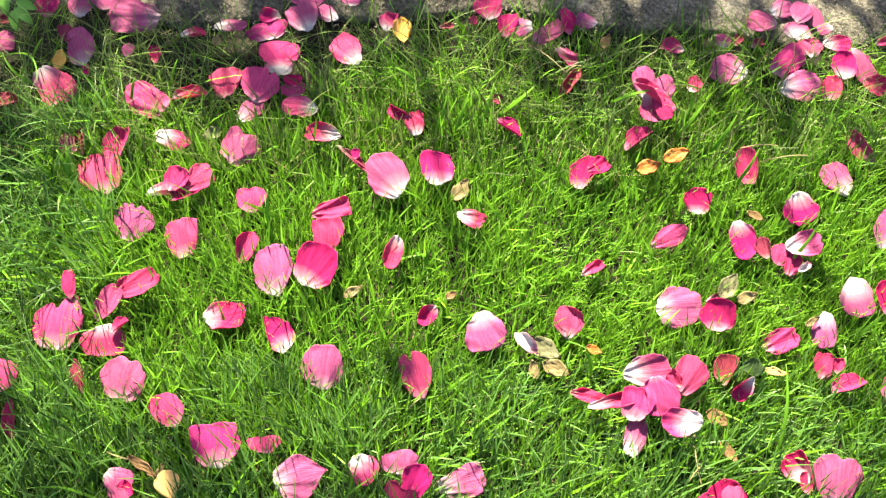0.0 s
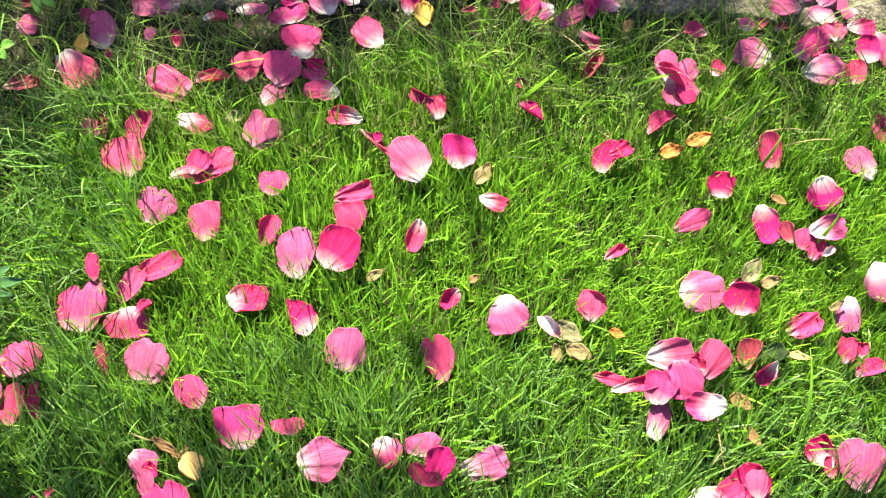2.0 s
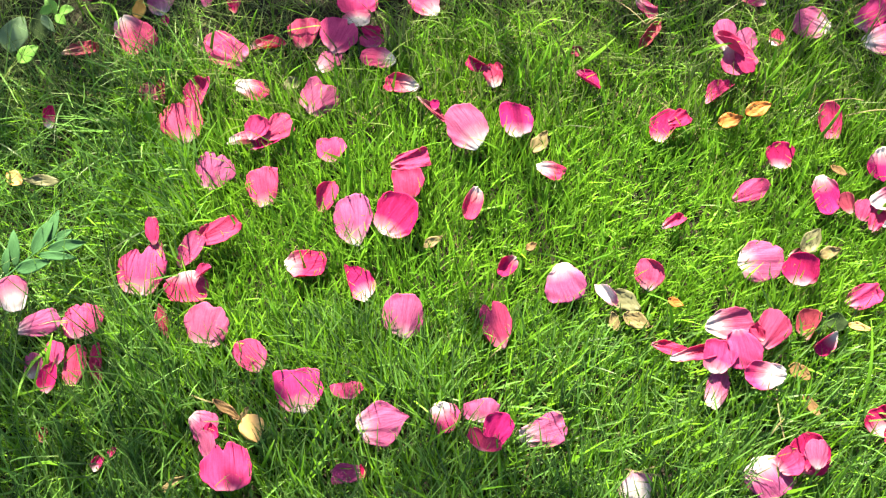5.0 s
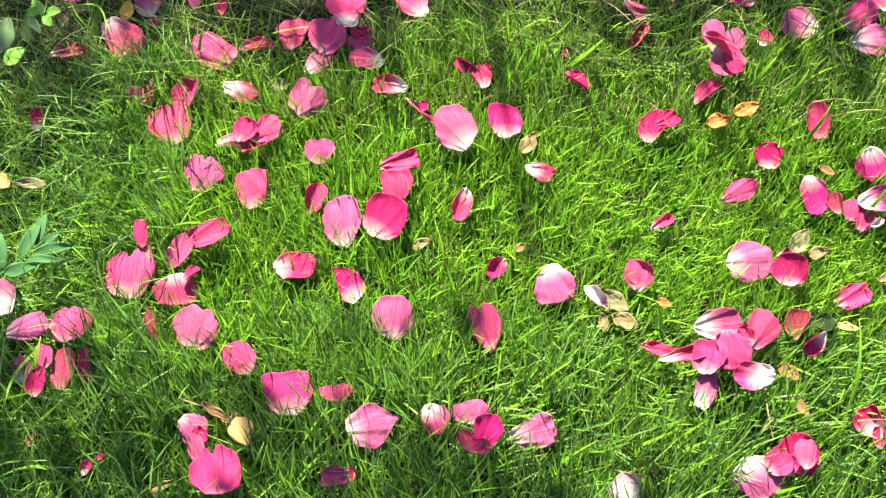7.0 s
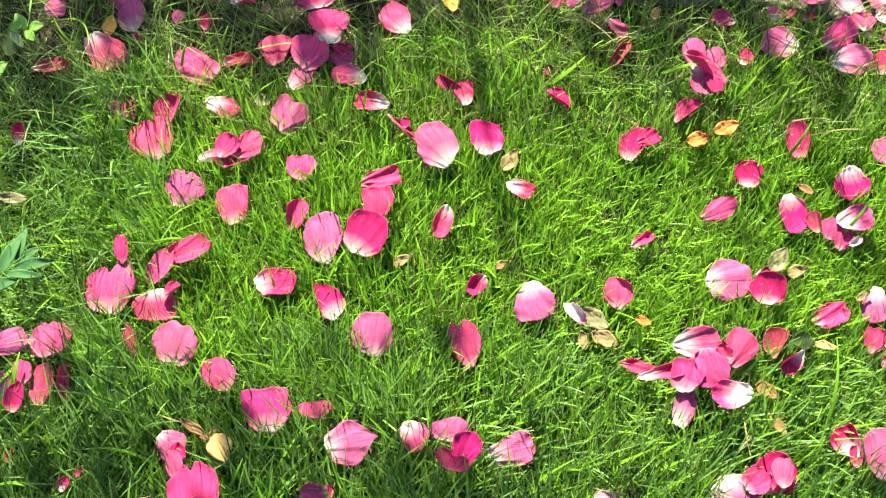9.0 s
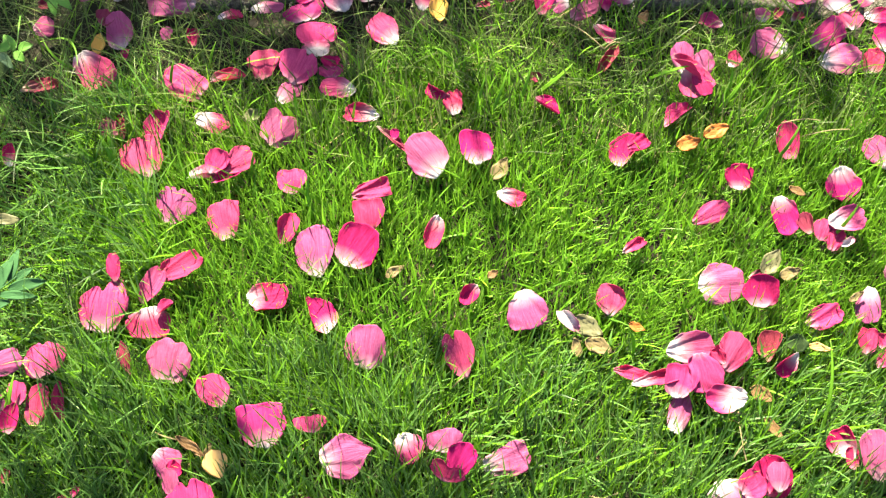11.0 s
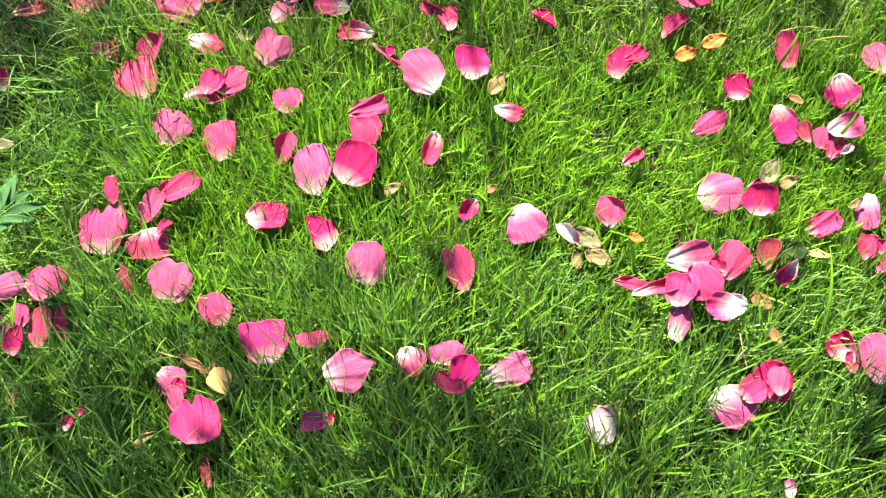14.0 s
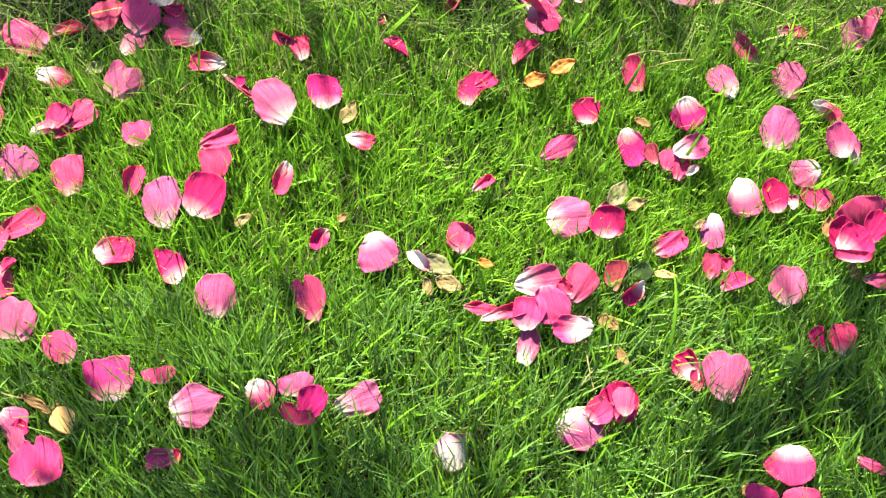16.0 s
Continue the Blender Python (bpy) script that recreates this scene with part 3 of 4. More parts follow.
petal(0.037, 0.925, 0.021, 1, 10, 0.014, 0.014, "m", "x", 0.10)
petal(0.004, 0.916, 0.021, 1, 10, 0.019, 0.011, "w", "x", 0.20)
petal(0.081, 0.918, 0.021, 80, 10, 0.033, 0.026, "d", "r", 0.10)
petal(0.102, 0.916, 0.021, -169, 10, 0.026, 0.025, "p", "o", 0.41)
petal(0.133, 0.907, 0.021, 31, 10, 0.045, 0.022, "p", "o", 0.10, square=0.4)
petal(0.157, 0.924, 0.025, 98, 10, 0.039, 0.017, "d", "s", 0.10)
petal(0.182, 0.922, 0.025, 159, 10, 0.027, 0.020, "p", "k", 0.26)
petal(0.155, 0.872, 0.021, -50, 10, 0.033, 0.023, "p", "x", 0.20)
petal(0.158, 0.834, 0.021, 56, 10, 0.049, 0.013, "w", "s", 0.00)
petal(0.068, 0.808, 0.021, 149, 10, 0.015, 0.012, "w", "x", 0.10)
petal(0.083, 0.773, 0.021, -33, 10, 0.036, 0.016, "d", "f", 0.10)
petal(0.247, 0.829, 0.029, 95, 10, 0.043, 0.029, "p", "o", 0.35)
petal(0.271, 0.823, 0.027, 61, 10, 0.037, 0.029, "p", "o", 0.20)
petal(0.257, 0.793, 0.034, -67, 10, 0.041, 0.043, "p", "c", 0.30)
petal(0.232, 0.758, 0.021, 38, 10, 0.043, 0.020, "m", "f", 0.10)
petal(0.311, 0.832, 0.021, 60, 10, 0.023, 0.019, "m", "c", 0.36)
petal(0.289, 0.889, 0.021, 159, 10, 0.031, 0.019, "m", "r", 0.20)
petal(0.357, 0.855, 0.021, 169, 10, 0.048, 0.043, "p", "o", 0.34, point=0.2)
petal(0.354, 0.897, 0.021, 87, 10, 0.020, 0.020, "p", "o", 0.36)
petal(0.371, 0.896, 0.025, 59, 10, 0.017, 0.011, "w", "x", 0.10)
petal(0.395, 0.891, 0.025, 21, 10, 0.018, 0.013, "w", "x", 0.30)
petal(0.405, 0.925, 0.025, 174, 10, 0.041, 0.031, "p", "o", 0.10)
petal(0.433, 0.944, 0.025, 22, 10, 0.031, 0.026, "p", "o", 0.40)
petal(0.474, 0.935, 0.025, -77, 10, 0.036, 0.019, "p", "o", 0.10)
petal(0.448, 0.910, 0.025, 86, 10, 0.026, 0.037, "p", "o", 0.66)
petal(0.484, 0.915, 0.025, -159, 10, 0.022, 0.016, "p", "o", 0.36)
petal(0.460, 0.886, 0.025, 86, 10, 0.026, 0.031, "p", "r", 0.26)
petal(0.431, 0.865, 0.025, 43, 10, 0.053, 0.033, "d", "o", 0.15, square=0.5)
petal(0.442, 0.832, 0.021, 6, 10, 0.055, 0.042, "p", "o", 0.38)
petal(0.495, 0.892, 0.025, 2, 10, 0.035, 0.022, "d", "c", 0.45)
petal(0.498, 0.857, 0.029, 80, 10, 0.038, 0.033, "d", "c", 0.35)
petal(0.524, 0.863, 0.021, -67, 10, 0.053, 0.029, "p", "o", 0.10)
petal(0.480, 0.829, 0.021, 76, 10, 0.035, 0.026, "m", "r", 0.26)
petal(0.536, 0.833, 0.021, -38, 10, 0.031, 0.026, "m", "b", 0.10)
petal(0.554, 0.895, 0.025, 1, 10, 0.019, 0.014, "m", "x", 0.20)
petal(0.501, 0.743, 0.021, 124, 10, 0.050, 0.019, "m", "o", 0.20, creases=[(0, 0.1, 0.8)])
petal(0.470, 0.702, 0.021, 127, 10, 0.046, 0.037, "p", "o", 0.35)
petal(0.361, 0.719, 0.021, 92, 10, 0.049, 0.025, "m", "b", 0.10, square=0.3, creases=[(0, 0.1, 0.9)])
petal(0.167, 0.708, 0.021, 70, 10, 0.045, 0.033, "d", "c", 0.20, creases=[(-20, 0.4, 1.3)])
petal(0.300, 0.671, 0.021, 85, 10, 0.033, 0.034, "d", "c", 0.22)
petal(0.263, 0.624, 0.021, 28, 10, 0.049, 0.026, "m", "o", 0.05, taper=0.6)
petal(0.420, 0.661, 0.021, -87, 10, 0.043, 0.042, "d", "c", 0.34, point=0.5)
petal(0.348, 0.621, 0.021, -78, 10, 0.048, 0.030, "d", "c", 0.30, cup=0.5)
petal(0.368, 0.611, 0.021, 96, 10, 0.027, 0.016, "w", "f", 0.10)
petal(0.389, 0.603, 0.021, 66, 10, 0.027, 0.025, "m", "o", 0.05)
petal(0.415, 0.611, 0.031, 12, 10, 0.043, 0.032, "p", "r", 0.45)
petal(0.402, 0.591, 0.021, 65, 10, 0.029, 0.018, "m", "r", 0.10)
petal(0.265, 0.535, 0.027, 4, 10, 0.052, 0.050, "p", "o", 0.30)
petal(0.306, 0.524, 0.033, 82, 10, 0.038, 0.041, "d", "c", 0.18)
petal(0.047, 0.507, 0.021, -71, 10, 0.046, 0.048, "p", "o", 0.30, ruffle=0.016)
petal(0.142, 0.518, 0.021, 79, 10, 0.037, 0.034, "m", "n", 0.20, creases=[(60, 0.6, 1.0)], taper=0.2, ruffle=0.02)
petal(0.093, 0.494, 0.022, -45, 10, 0.034, 0.015, "p", "s", 0.90)
petal(0.171, 0.584, 0.021, 26, 10, 0.030, 0.014, "m", "x", 0.20)
petal(0.221, 0.457, 0.038, 6, 10, 0.054, 0.036, "p", "c", 0.45, cup=0.35)
petal(0.267, 0.451, 0.038, 57, 10, 0.046, 0.037, "m", "h", 0.08, notch=0.06, ruffle=0.016)
petal(0.248, 0.445, 0.044, 118, 10, 0.021, 0.016, "m", "x", 0.10)
petal(0.308, 0.466, 0.024, 62, 10, 0.036, 0.022, "w", "f", 0.10)
petal(0.207, 0.419, 0.042, 76, 10, 0.038, 0.035, "m", "r", 0.25, ruffle=0.03)
petal(0.182, 0.423, 0.038, 12, 10, 0.054, 0.016, "m", "r", 0.35, ruffle=0.03)
petal(0.157, 0.432, 0.027, -17, 10, 0.037, 0.016, "m", "x", 0.10)
petal(0.234, 0.428, 0.045, -75, 10, 0.043, 0.039, "m", "n", 0.02, square=0.3, ruffle=0.025)
petal(0.206, 0.389, 0.030, 68, 10, 0.048, 0.025, "p", "o", 0.42, ruffle=0.014)
petal(0.252, 0.397, 0.048, 176, 10, 0.044, 0.031, "m", "c", 0.60, cup=0.5)
petal(0.329, 0.440, 0.026, -146, 10, 0.034, 0.018, "d", "f", 0.40)
petal(0.309, 0.548, 0.019, 20, 10, 0.022, 0.013, "w", "r", 0.50)
petal(-0.560, 0.701, 0.028, 96, 10, 0.031, 0.016, "d", "c", 0.40)
petal(-0.536, 0.795, 0.028, 6, 10, 0.048, 0.022, "w", "x", 0.30)
petal(-0.557, 0.471, 0.046, 110, 10, 0.041, 0.040, "p", "o", 0.60)
petal(-0.525, 0.441, 0.036, 17, 10, 0.051, 0.029, "p", "o", 0.20)
petal(-0.480, 0.449, 0.028, 102, -4, 0.043, 0.048, "m", "h", 0.12, notch=0.1, nw=0.14)
petal(-0.524, 0.396, 0.030, 94, 10, 0.029, 0.022, "p", "o", 0.40)
petal(-0.501, 0.409, 0.037, 105, 10, 0.028, 0.021, "m", "o", 0.05)
petal(-0.501, 0.380, 0.043, 86, 10, 0.034, 0.021, "d", "b", 0.15)
petal(-0.480, 0.397, 0.030, 84, 10, 0.047, 0.026, "m", "n", 0.10, ruffle=0.018)
petal(-0.455, 0.396, 0.030, 100, 10, 0.054, 0.013, "m", "s", 0.10)
petal(-0.502, 0.321, 0.030, 86, 10, 0.015, 0.012, "w", "x", 0.10)
petal(-0.440, 0.293, 0.030, 64, 10, 0.019, 0.011, "d", "b", 0.40)
petal(-0.427, 0.305, 0.030, 53, 10, 0.013, 0.008, "d", "x", 0.20)
petal(-0.181, 0.287, 0.038, -178, 10, 0.030, 0.021, "p", "r", 0.10, square=0.5)
petal(-0.166, 0.290, 0.030, 82, 10, 0.017, 0.010, "d", "b", 0.15)
petal(-0.335, 0.336, 0.030, -37, 10, 0.033, 0.034, "p", "o", 0.20)
petal(-0.325, 0.327, 0.036, 21, 10, 0.017, 0.020, "d", "x", 0.05)
petal(-0.325, 0.313, 0.043, 99, 10, 0.030, 0.019, "p", "n", 0.10)
petal(-0.303, 0.290, 0.044, 98, -4, 0.052, 0.053, "d", "h", 0.02, notch=0.15, nx=-0.15, nw=0.12, cup=0.12, bend=0.1, curl=0, wide=0.0)
petal(-0.292, 0.239, 0.030, 102, 10, 0.033, 0.011, "w", "x", 0.10)
petal(0.563, 0.767, 0.021, -3, 10, 0.044, 0.016, "m", "r", 0.30)
petal(0.641, 0.758, 0.021, 70, 10, 0.045, 0.041, "p", "o", 0.10)
petal(0.656, 0.769, 0.031, 62, 10, 0.047, 0.017, "p", "f", 0.05)
petal(0.548, 0.702, 0.021, 67, 10, 0.051, 0.041, "p", "h", 0.14, notch=0.1, nx=-0.3, nw=0.15)
petal(0.589, 0.658, 0.021, -48, 10, 0.043, 0.020, "m", "f", 0.50)
petal(0.590, 0.613, 0.031, 98, 10, 0.044, 0.034, "p", "c", 0.35)
petal(0.608, 0.604, 0.021, 87, 10, 0.035, 0.017, "p", "o", 0.50)
petal(0.526, 0.634, 0.021, 63, 10, 0.056, 0.047, "p", "o", 0.20)
petal(0.546, 0.577, 0.021, -167, 10, 0.037, 0.036, "p", "o", 0.34)
petal(0.469, 0.551, 0.021, -80, 10, 0.048, 0.040, "p", "o", 0.50)
petal(0.502, 0.547, 0.031, 93, 10, 0.041, 0.030, "d", "c", 0.15)
petal(0.552, 0.544, 0.021, 80, 10, 0.029, 0.041, "m", "c", 0.05, notch=0.16, nw=0.3)
petal(0.523, 0.542, 0.021, 83, 10, 0.017, 0.013, "p", "x", 0.70)
petal(0.376, 0.498, 0.021, 22, 10, 0.043, 0.027, "m", "r", 0.15)
petal(0.427, 0.511, 0.021, -101, 10, 0.043, 0.029, "p", "o", 0.38)
petal(0.417, 0.468, 0.024, 79, 10, 0.031, 0.021, "m", "r", 0.15)
petal(0.434, 0.469, 0.024, 74, 10, 0.018, 0.014, "m", "x", 0.10)
petal(0.441, 0.450, 0.026, 17, 10, 0.040, 0.019, "m", "f", 0.10)
petal(0.498, 0.440, 0.027, 79, 10, 0.047, 0.043, "p", "n", 0.20, ruffle=0.018)
petal(0.599, 0.441, 0.026, -13, 10, 0.033, 0.019, "p", "r", 0.10)
petal(0.518, 0.377, 0.030, 93, 10, 0.028, 0.017, "d", "f", 0.10)
petal(0.545, 0.375, 0.030, 93, 10, 0.036, 0.031, "m", "r", 0.25)
petal(0.410, 0.339, 0.037, 79, 10, 0.055, 0.054, "p", "h", 0.16)
petal(0.370, 0.353, 0.030, 105, 10, 0.036, 0.027, "d", "f", 0.50)
petal(0.381, 0.339, 0.030, 84, 10, 0.024, 0.016, "m", "c", 0.10)
petal(0.251, 0.296, 0.030, -58, 10, 0.047, 0.050, "p", "o", 0.42, ruffle=0.014)
petal(0.272, 0.310, 0.040, 36, 10, 0.029, 0.029, "m", "r", 0.15)
petal(0.294, 0.319, 0.036, 55, 10, 0.043, 0.044, "d", "c", 0.10)
petal(0.296, 0.316, 0.050, 85, 10, 0.031, 0.025, "p", "o", 0.20)
petal(0.461, 0.243, 0.039, -98, -4, 0.044, 0.054, "d", "o", 0.30, point=0.3)
petal(0.427, 0.210, 0.041, 73, 10, 0.028, 0.040, "d", "o", 0.10)
petal(0.467, 0.205, 0.039, 93, 10, 0.031, 0.041, "m", "n", 0.10)
petal(0.546, 0.237, 0.041, -28, 10, 0.035, 0.012, "m", "o", 0.05)
petal(0.115, 0.278, 0.030, 93, 10, 0.041, 0.036, "p", "o", 0.95)
petal(0.594, 0.519, 0.035, 93, 30, 0.039, 0.060, "m", "o", 0.02)
petal(0.563, 0.492, 0.044, 107, 20, 0.039, 0.032, "d", "c", 0.05)
petal(0.603, 0.499, 0.041, 55, 15, 0.040, 0.029, "d", "c", 0.05)
petal(0.574, 0.480, 0.045, 40, 10, 0.042, 0.044, "d", "c", 0.42)
petal(0.565, 0.463, 0.050, 83, 0, 0.015, 0.046, "m", "b", 0.20)
petal(-0.301, 0.675, 0.026, 24, 10, 0.039, 0.019, "d", "x", 0.05)
petal(-0.184, 0.829, 0.026, 90, 10, 0.015, 0.024, "d", "x", 0.00)
petal(-0.103, 0.723, 0.034, 86, 10, 0.013, 0.011, "d", "c", 0.00)
petal(0.264, 0.788, 0.040, -62, 10, 0.036, 0.021, "d", "o", 0.05)
petal(0.252, 0.811, 0.044, -40, 10, 0.045, 0.016, "m", "f", 0.05)
petal(0.184, 0.712, 0.030, 19, 10, 0.028, 0.023, "d", "r", 0.00)
petal(0.412, 0.584, 0.030, 32, 10, 0.019, 0.008, "p", "s", 0.90)
petal(0.454, 0.935, 0.030, 58, 10, 0.031, 0.030, "p", "o", 0.15)
petal(-0.311, 0.687, 0.034, 68, 10, 0.032, 0.028, "m", "c", 0.10, ruffle=0.02)
petal(0.299, 0.209, 0.034, 87, 10, 0.020, 0.012, "p", "o", 0.75)
# end of petals


# ---- things: fallen leaves ----
def leaf(x, y, z, turn, tilt, length, width, colour, words, cup=0.5, bend=0.3, curl=0.3, ruffle=0.045):
    rng = np.random.default_rng(len(LYING) + 300)
    grid, uv = bent_grid(13, 9, length, width, leaf_profile, cup, bend, 0.0, curl, 0.0, ruffle, 0.0, rng)
    ob = new("fallen_leaf", shell("fallen_leaf", grid, uv, [LEAF[colour]] * 2, 0.0005))
    ob.matrix_world = pose(x, y, z, tilt, rng.uniform(-6, 6), 0) @ pose(0, 0, 0, 0, 0, turn - 90)
    tagged(ob, words, "leaf", "fallen leaves")
    LYING.append((x, y, z, length / 2, width / 2, turn))
    return ob


# leaves
leaf(-0.051, 0.903, 0.028, -85, 12, 0.036, 0.024, "yellow", "small bright yellow fallen leaf standing in the grass")
leaf(-0.281, 0.332, 0.036, -67, 12, 0.032, 0.027, "beige", "oval beige dried leaf lying on the grass", 0.1, 0.08, 0.05, 0.015)
leaf(-0.309, 0.351, 0.036, -33, 12, 0.039, 0.011, "brown", "narrow curled brown leaf lying on the grass")
leaf(-0.292, 0.351, 0.028, 62, 12, 0.017, 0.007, "tan", "small tan leaf stalk lying on the grass")
leaf(0.244, 0.712, 0.030, 11, 12, 0.030, 0.019, "orange", "orange-brown withered leaf lying on the grass")
leaf(0.277, 0.726, 0.032, 21, 12, 0.034, 0.018, "orange", "orange-brown withered leaf lying on the grass")
leaf(0.022, 0.684, 0.020, 56, 12, 0.031, 0.019, "tan", "faded tan leaf half hidden in the grass")
leaf(0.115, 0.488, 0.018, -30, 12, 0.037, 0.024, "grey", "grey-green faded leaf lying under a white petal")
leaf(0.126, 0.465, 0.020, -25, 12, 0.032, 0.019, "tan", "crisp tan dried leaf lying on the grass")
leaf(0.101, 0.464, 0.018, 99, 12, 0.022, 0.012, "tan", "small tan leaf scrap lying on the grass")
leaf(0.325, 0.563, 0.022, 58, 12, 0.036, 0.021, "grey", "pale grey-green leaf folded on the grass")
leaf(0.345, 0.550, 0.021, 20, 12, 0.026, 0.015, "tan", "torn reddish tan leaf on the grass")
leaf(0.295, 0.408, 0.028, -30, 12, 0.027, 0.017, "brown", "brown spotted leaf lying on the grass")
leaf(0.303, 0.371, 0.028, -51, 12, 0.028, 0.012, "brown", "small curled brown leaf in the grass")
leaf(0.167, 0.483, 0.030, -20, 12, 0.018, 0.010, "orange", "tiny orange leaf scrap on the grass")
leaf(0.364, 0.649, 0.028, -31, 12, 0.021, 0.010, "brown", "tiny brown leaf scrap on the grass")
leaf(-0.100, 0.553, 0.024, 31, 12, 0.025, 0.012, "tan", "tan leaf scrap sunk in the grass")
leaf(0.011, 0.549, 0.024, 31, 12, 0.014, 0.009, "brown", "tiny brown leaf scrap on the grass")
leaf(-0.476, 0.861, 0.020, 85, 12, 0.027, 0.017, "yellow", "pale yellow leaf scrap deep in the grass")
leaf(0.206, 0.899, 0.014, 61, 12, 0.023, 0.013, "brown", "small brown leaf by the path edge")
leaf(-0.278, 0.758, 0.018, -158, 12, 0.027, 0.016, "grey", "pale withered leaf scrap in the grass")
leaf(-0.283, 0.888, 0.024, 74, 12, 0.013, 0.013, "tan", "tiny pale green leaf by the path")
leaf(-0.548, 0.610, 0.044, 176, 12, 0.046, 0.013, "grey", "narrow pale dried leaf lying on the grass", 0.3, 0.1, 0.1, 0.03)
leaf(-0.585, 0.618, 0.030, -38, 12, 0.025, 0.017, "beige", "pale dried leaf scrap on the grass")
leaf(-0.359, 0.275, 0.028, 31, 12, 0.037, 0.009, "tan", "narrow dry tan leaf in the grass")
leaf(0.339, 0.465, 0.030, 85, 12, 0.021, 0.025, "dark", "round dark green leaf lying on the grass")
leaf(0.364, 0.460, 0.030, -15, 12, 0.026, 0.009, "beige", "small pale dried leaf beside a dark one")
leaf(0.412, 0.519, 0.028, 36, 12, 0.020, 0.008, "tan", "tiny dry bract beside a petal")
leaf(0.556, 0.508, 0.028, 74, 12, 0.026, 0.014, "brown", "withered brown sepal beside a rose head")
leaf(0.576, 0.454, 0.026, 104, 12, 0.021, 0.014, "brown", "withered brown sepal under a rose head")
leaf(0.415, 0.223, 0.030, 74, 12, 0.014, 0.009, "beige", "small pale leaf scrap on the grass")
leaf(-0.615, 0.810, 0.040, 77, 12, 0.050, 0.038, "sage", "broad pale grey-green weed leaf in the grass", 0.35, -0.3, -0.2, 0.02)
leaf(-0.591, 0.830, 0.030, 95, 12, 0.044, 0.028, "dark", "broad dull green weed leaf in the grass", 0.35, -0.3, -0.2, 0.02)
leaf(-0.592, 0.777, 0.046, 48, 12, 0.031, 0.021, "fresh", "small bright yellow-green weed leaf in the grass", 0.35, -0.3, -0.2, 0.02)
leaf(-0.574, 0.819, 0.048, -49, 12, 0.028, 0.011, "sage", "narrow pale green weed leaf in the grass", 0.35, -0.3, -0.2, 0.02)
# end of leaves


# ---- things: tall blades, straw stems and leafy sprigs ----
def sweep(name, centre, side, width, mat):
    """A narrow strip along a line of points, with a shallow keel and some thickness."""
    n = len(centre)
    rows = []
    for f in (-1.0, -0.45, 0.0, 0.45, 1.0):
        keel = np.array([0, 0, 0.18]) * (abs(f) - 0.4)
        rows.append(centre + (side[None, :] * f + keel[None, :]) * (width / 2)[:, None])
    top = np.stack(rows, 1)
    uv = np.stack(np.meshgrid(np.linspace(0, 1, n), np.linspace(0, 1, 5), indexing="ij")[::-1], 2)
    return shell(name, top, uv, [mat, mat], 0.00025)


GREEN_BLADE, PALE_BLADE, STRAW_STEM = BROAD, BROAD, STRAW


def tall_grass_blade(root, tip, width, bow, mat, words, name="grass_blade"):
    a, b = np.array(root), np.array(tip)
    t = np.linspace(0, 1, 13)[:, None]
    up = np.array([0, 0, 1.0])
    along = b - a
    side = np.cross(along, up)
    side /= np.linalg.norm(side) + 1e-9
    line = a + along * t + up * np.sin(t * np.pi) * 0.008 + side * np.sin(t * np.pi) * bow * np.linalg.norm(along) * 0.4
    taper = np.clip(1.05 - t[:, 0] ** 2.6, 0.06, 1)
    if name == "straw_stem":
        taper = 0.8 + 0 * taper
    ob = new(name, sweep(name, line, side, width * taper, mat))
    return tagged(ob, words, "straw" if name == "straw_stem" else "grass blade", "single grass blades" if name == "grass_blade" else "straw stems")


def leafy_sprig(leaflets, stalk, words, colour="green"):
    holder = tagged(new("leaf_sprig"), words, "plant sprig")
    holder.location = stalk[0]
    back = Matrix.Translation(stalk[0]).inverted()
    line = np.array(stalk) - np.array(stalk[0])
    t = np.linspace(0, 1, 12)
    knots = np.linspace(0, 1, len(stalk))
    line = np.stack([np.interp(t, knots, line[:, k]) for k in range(3)], 1)
    side = np.cross(line[-1] - line[0], (0, 0, 1.0))
    stem = new("stalk", sweep("stalk", line, side / np.linalg.norm(side), np.linspace(0.0022, 0.001, 12), LEAF[colour]))
    stem.parent = holder
    for k, (x, y, z, turn, length, width) in enumerate(leaflets):
        rng = np.random.default_rng(k + 900)
        grid, uv = bent_grid(13, 9, length, width, leaf_profile, 0.35, -0.5, 0.0, -0.2, 0.0, 0.012, 0.0, rng)
        ob = new("leaflet", shell("leaflet", grid, uv, [LEAF[colour]] * 2, 0.0004))
        ob.parent = holder
        ob.matrix_basis = back @ pose(x, y, z, 16 + rng.uniform(-6, 6), rng.uniform(-8, 8), 0) @ pose(0, 0, 0, 0, 0, turn - 90)
        LYING.append((x, y, z, length / 2, width / 2, turn))


# tall blades and sprigs
tall_grass_blade((-0.442, 0.767, 0.012), (-0.431, 0.790, 0.052), 0.0045, 0.1, GREEN_BLADE, "tall broad bright green grass blade")
tall_grass_blade((-0.382, 0.802, 0.012), (-0.369, 0.816, 0.052), 0.0052, 0.1, GREEN_BLADE, "tall broad bright green grass blade")
tall_grass_blade((0.068, 0.790, 0.012), (0.110, 0.808, 0.052), 0.0058, 0.2, GREEN_BLADE, "tall broad bright green grass blade")
tall_grass_blade((-0.025, 0.819, 0.012), (-0.055, 0.831, 0.052), 0.0058, 0.1, GREEN_BLADE, "tall broad bright green grass blade")
tall_grass_blade((0.284, 0.761, 0.012), (0.312, 0.786, 0.052), 0.0052, 0.1, GREEN_BLADE, "tall broad bright green grass blade")
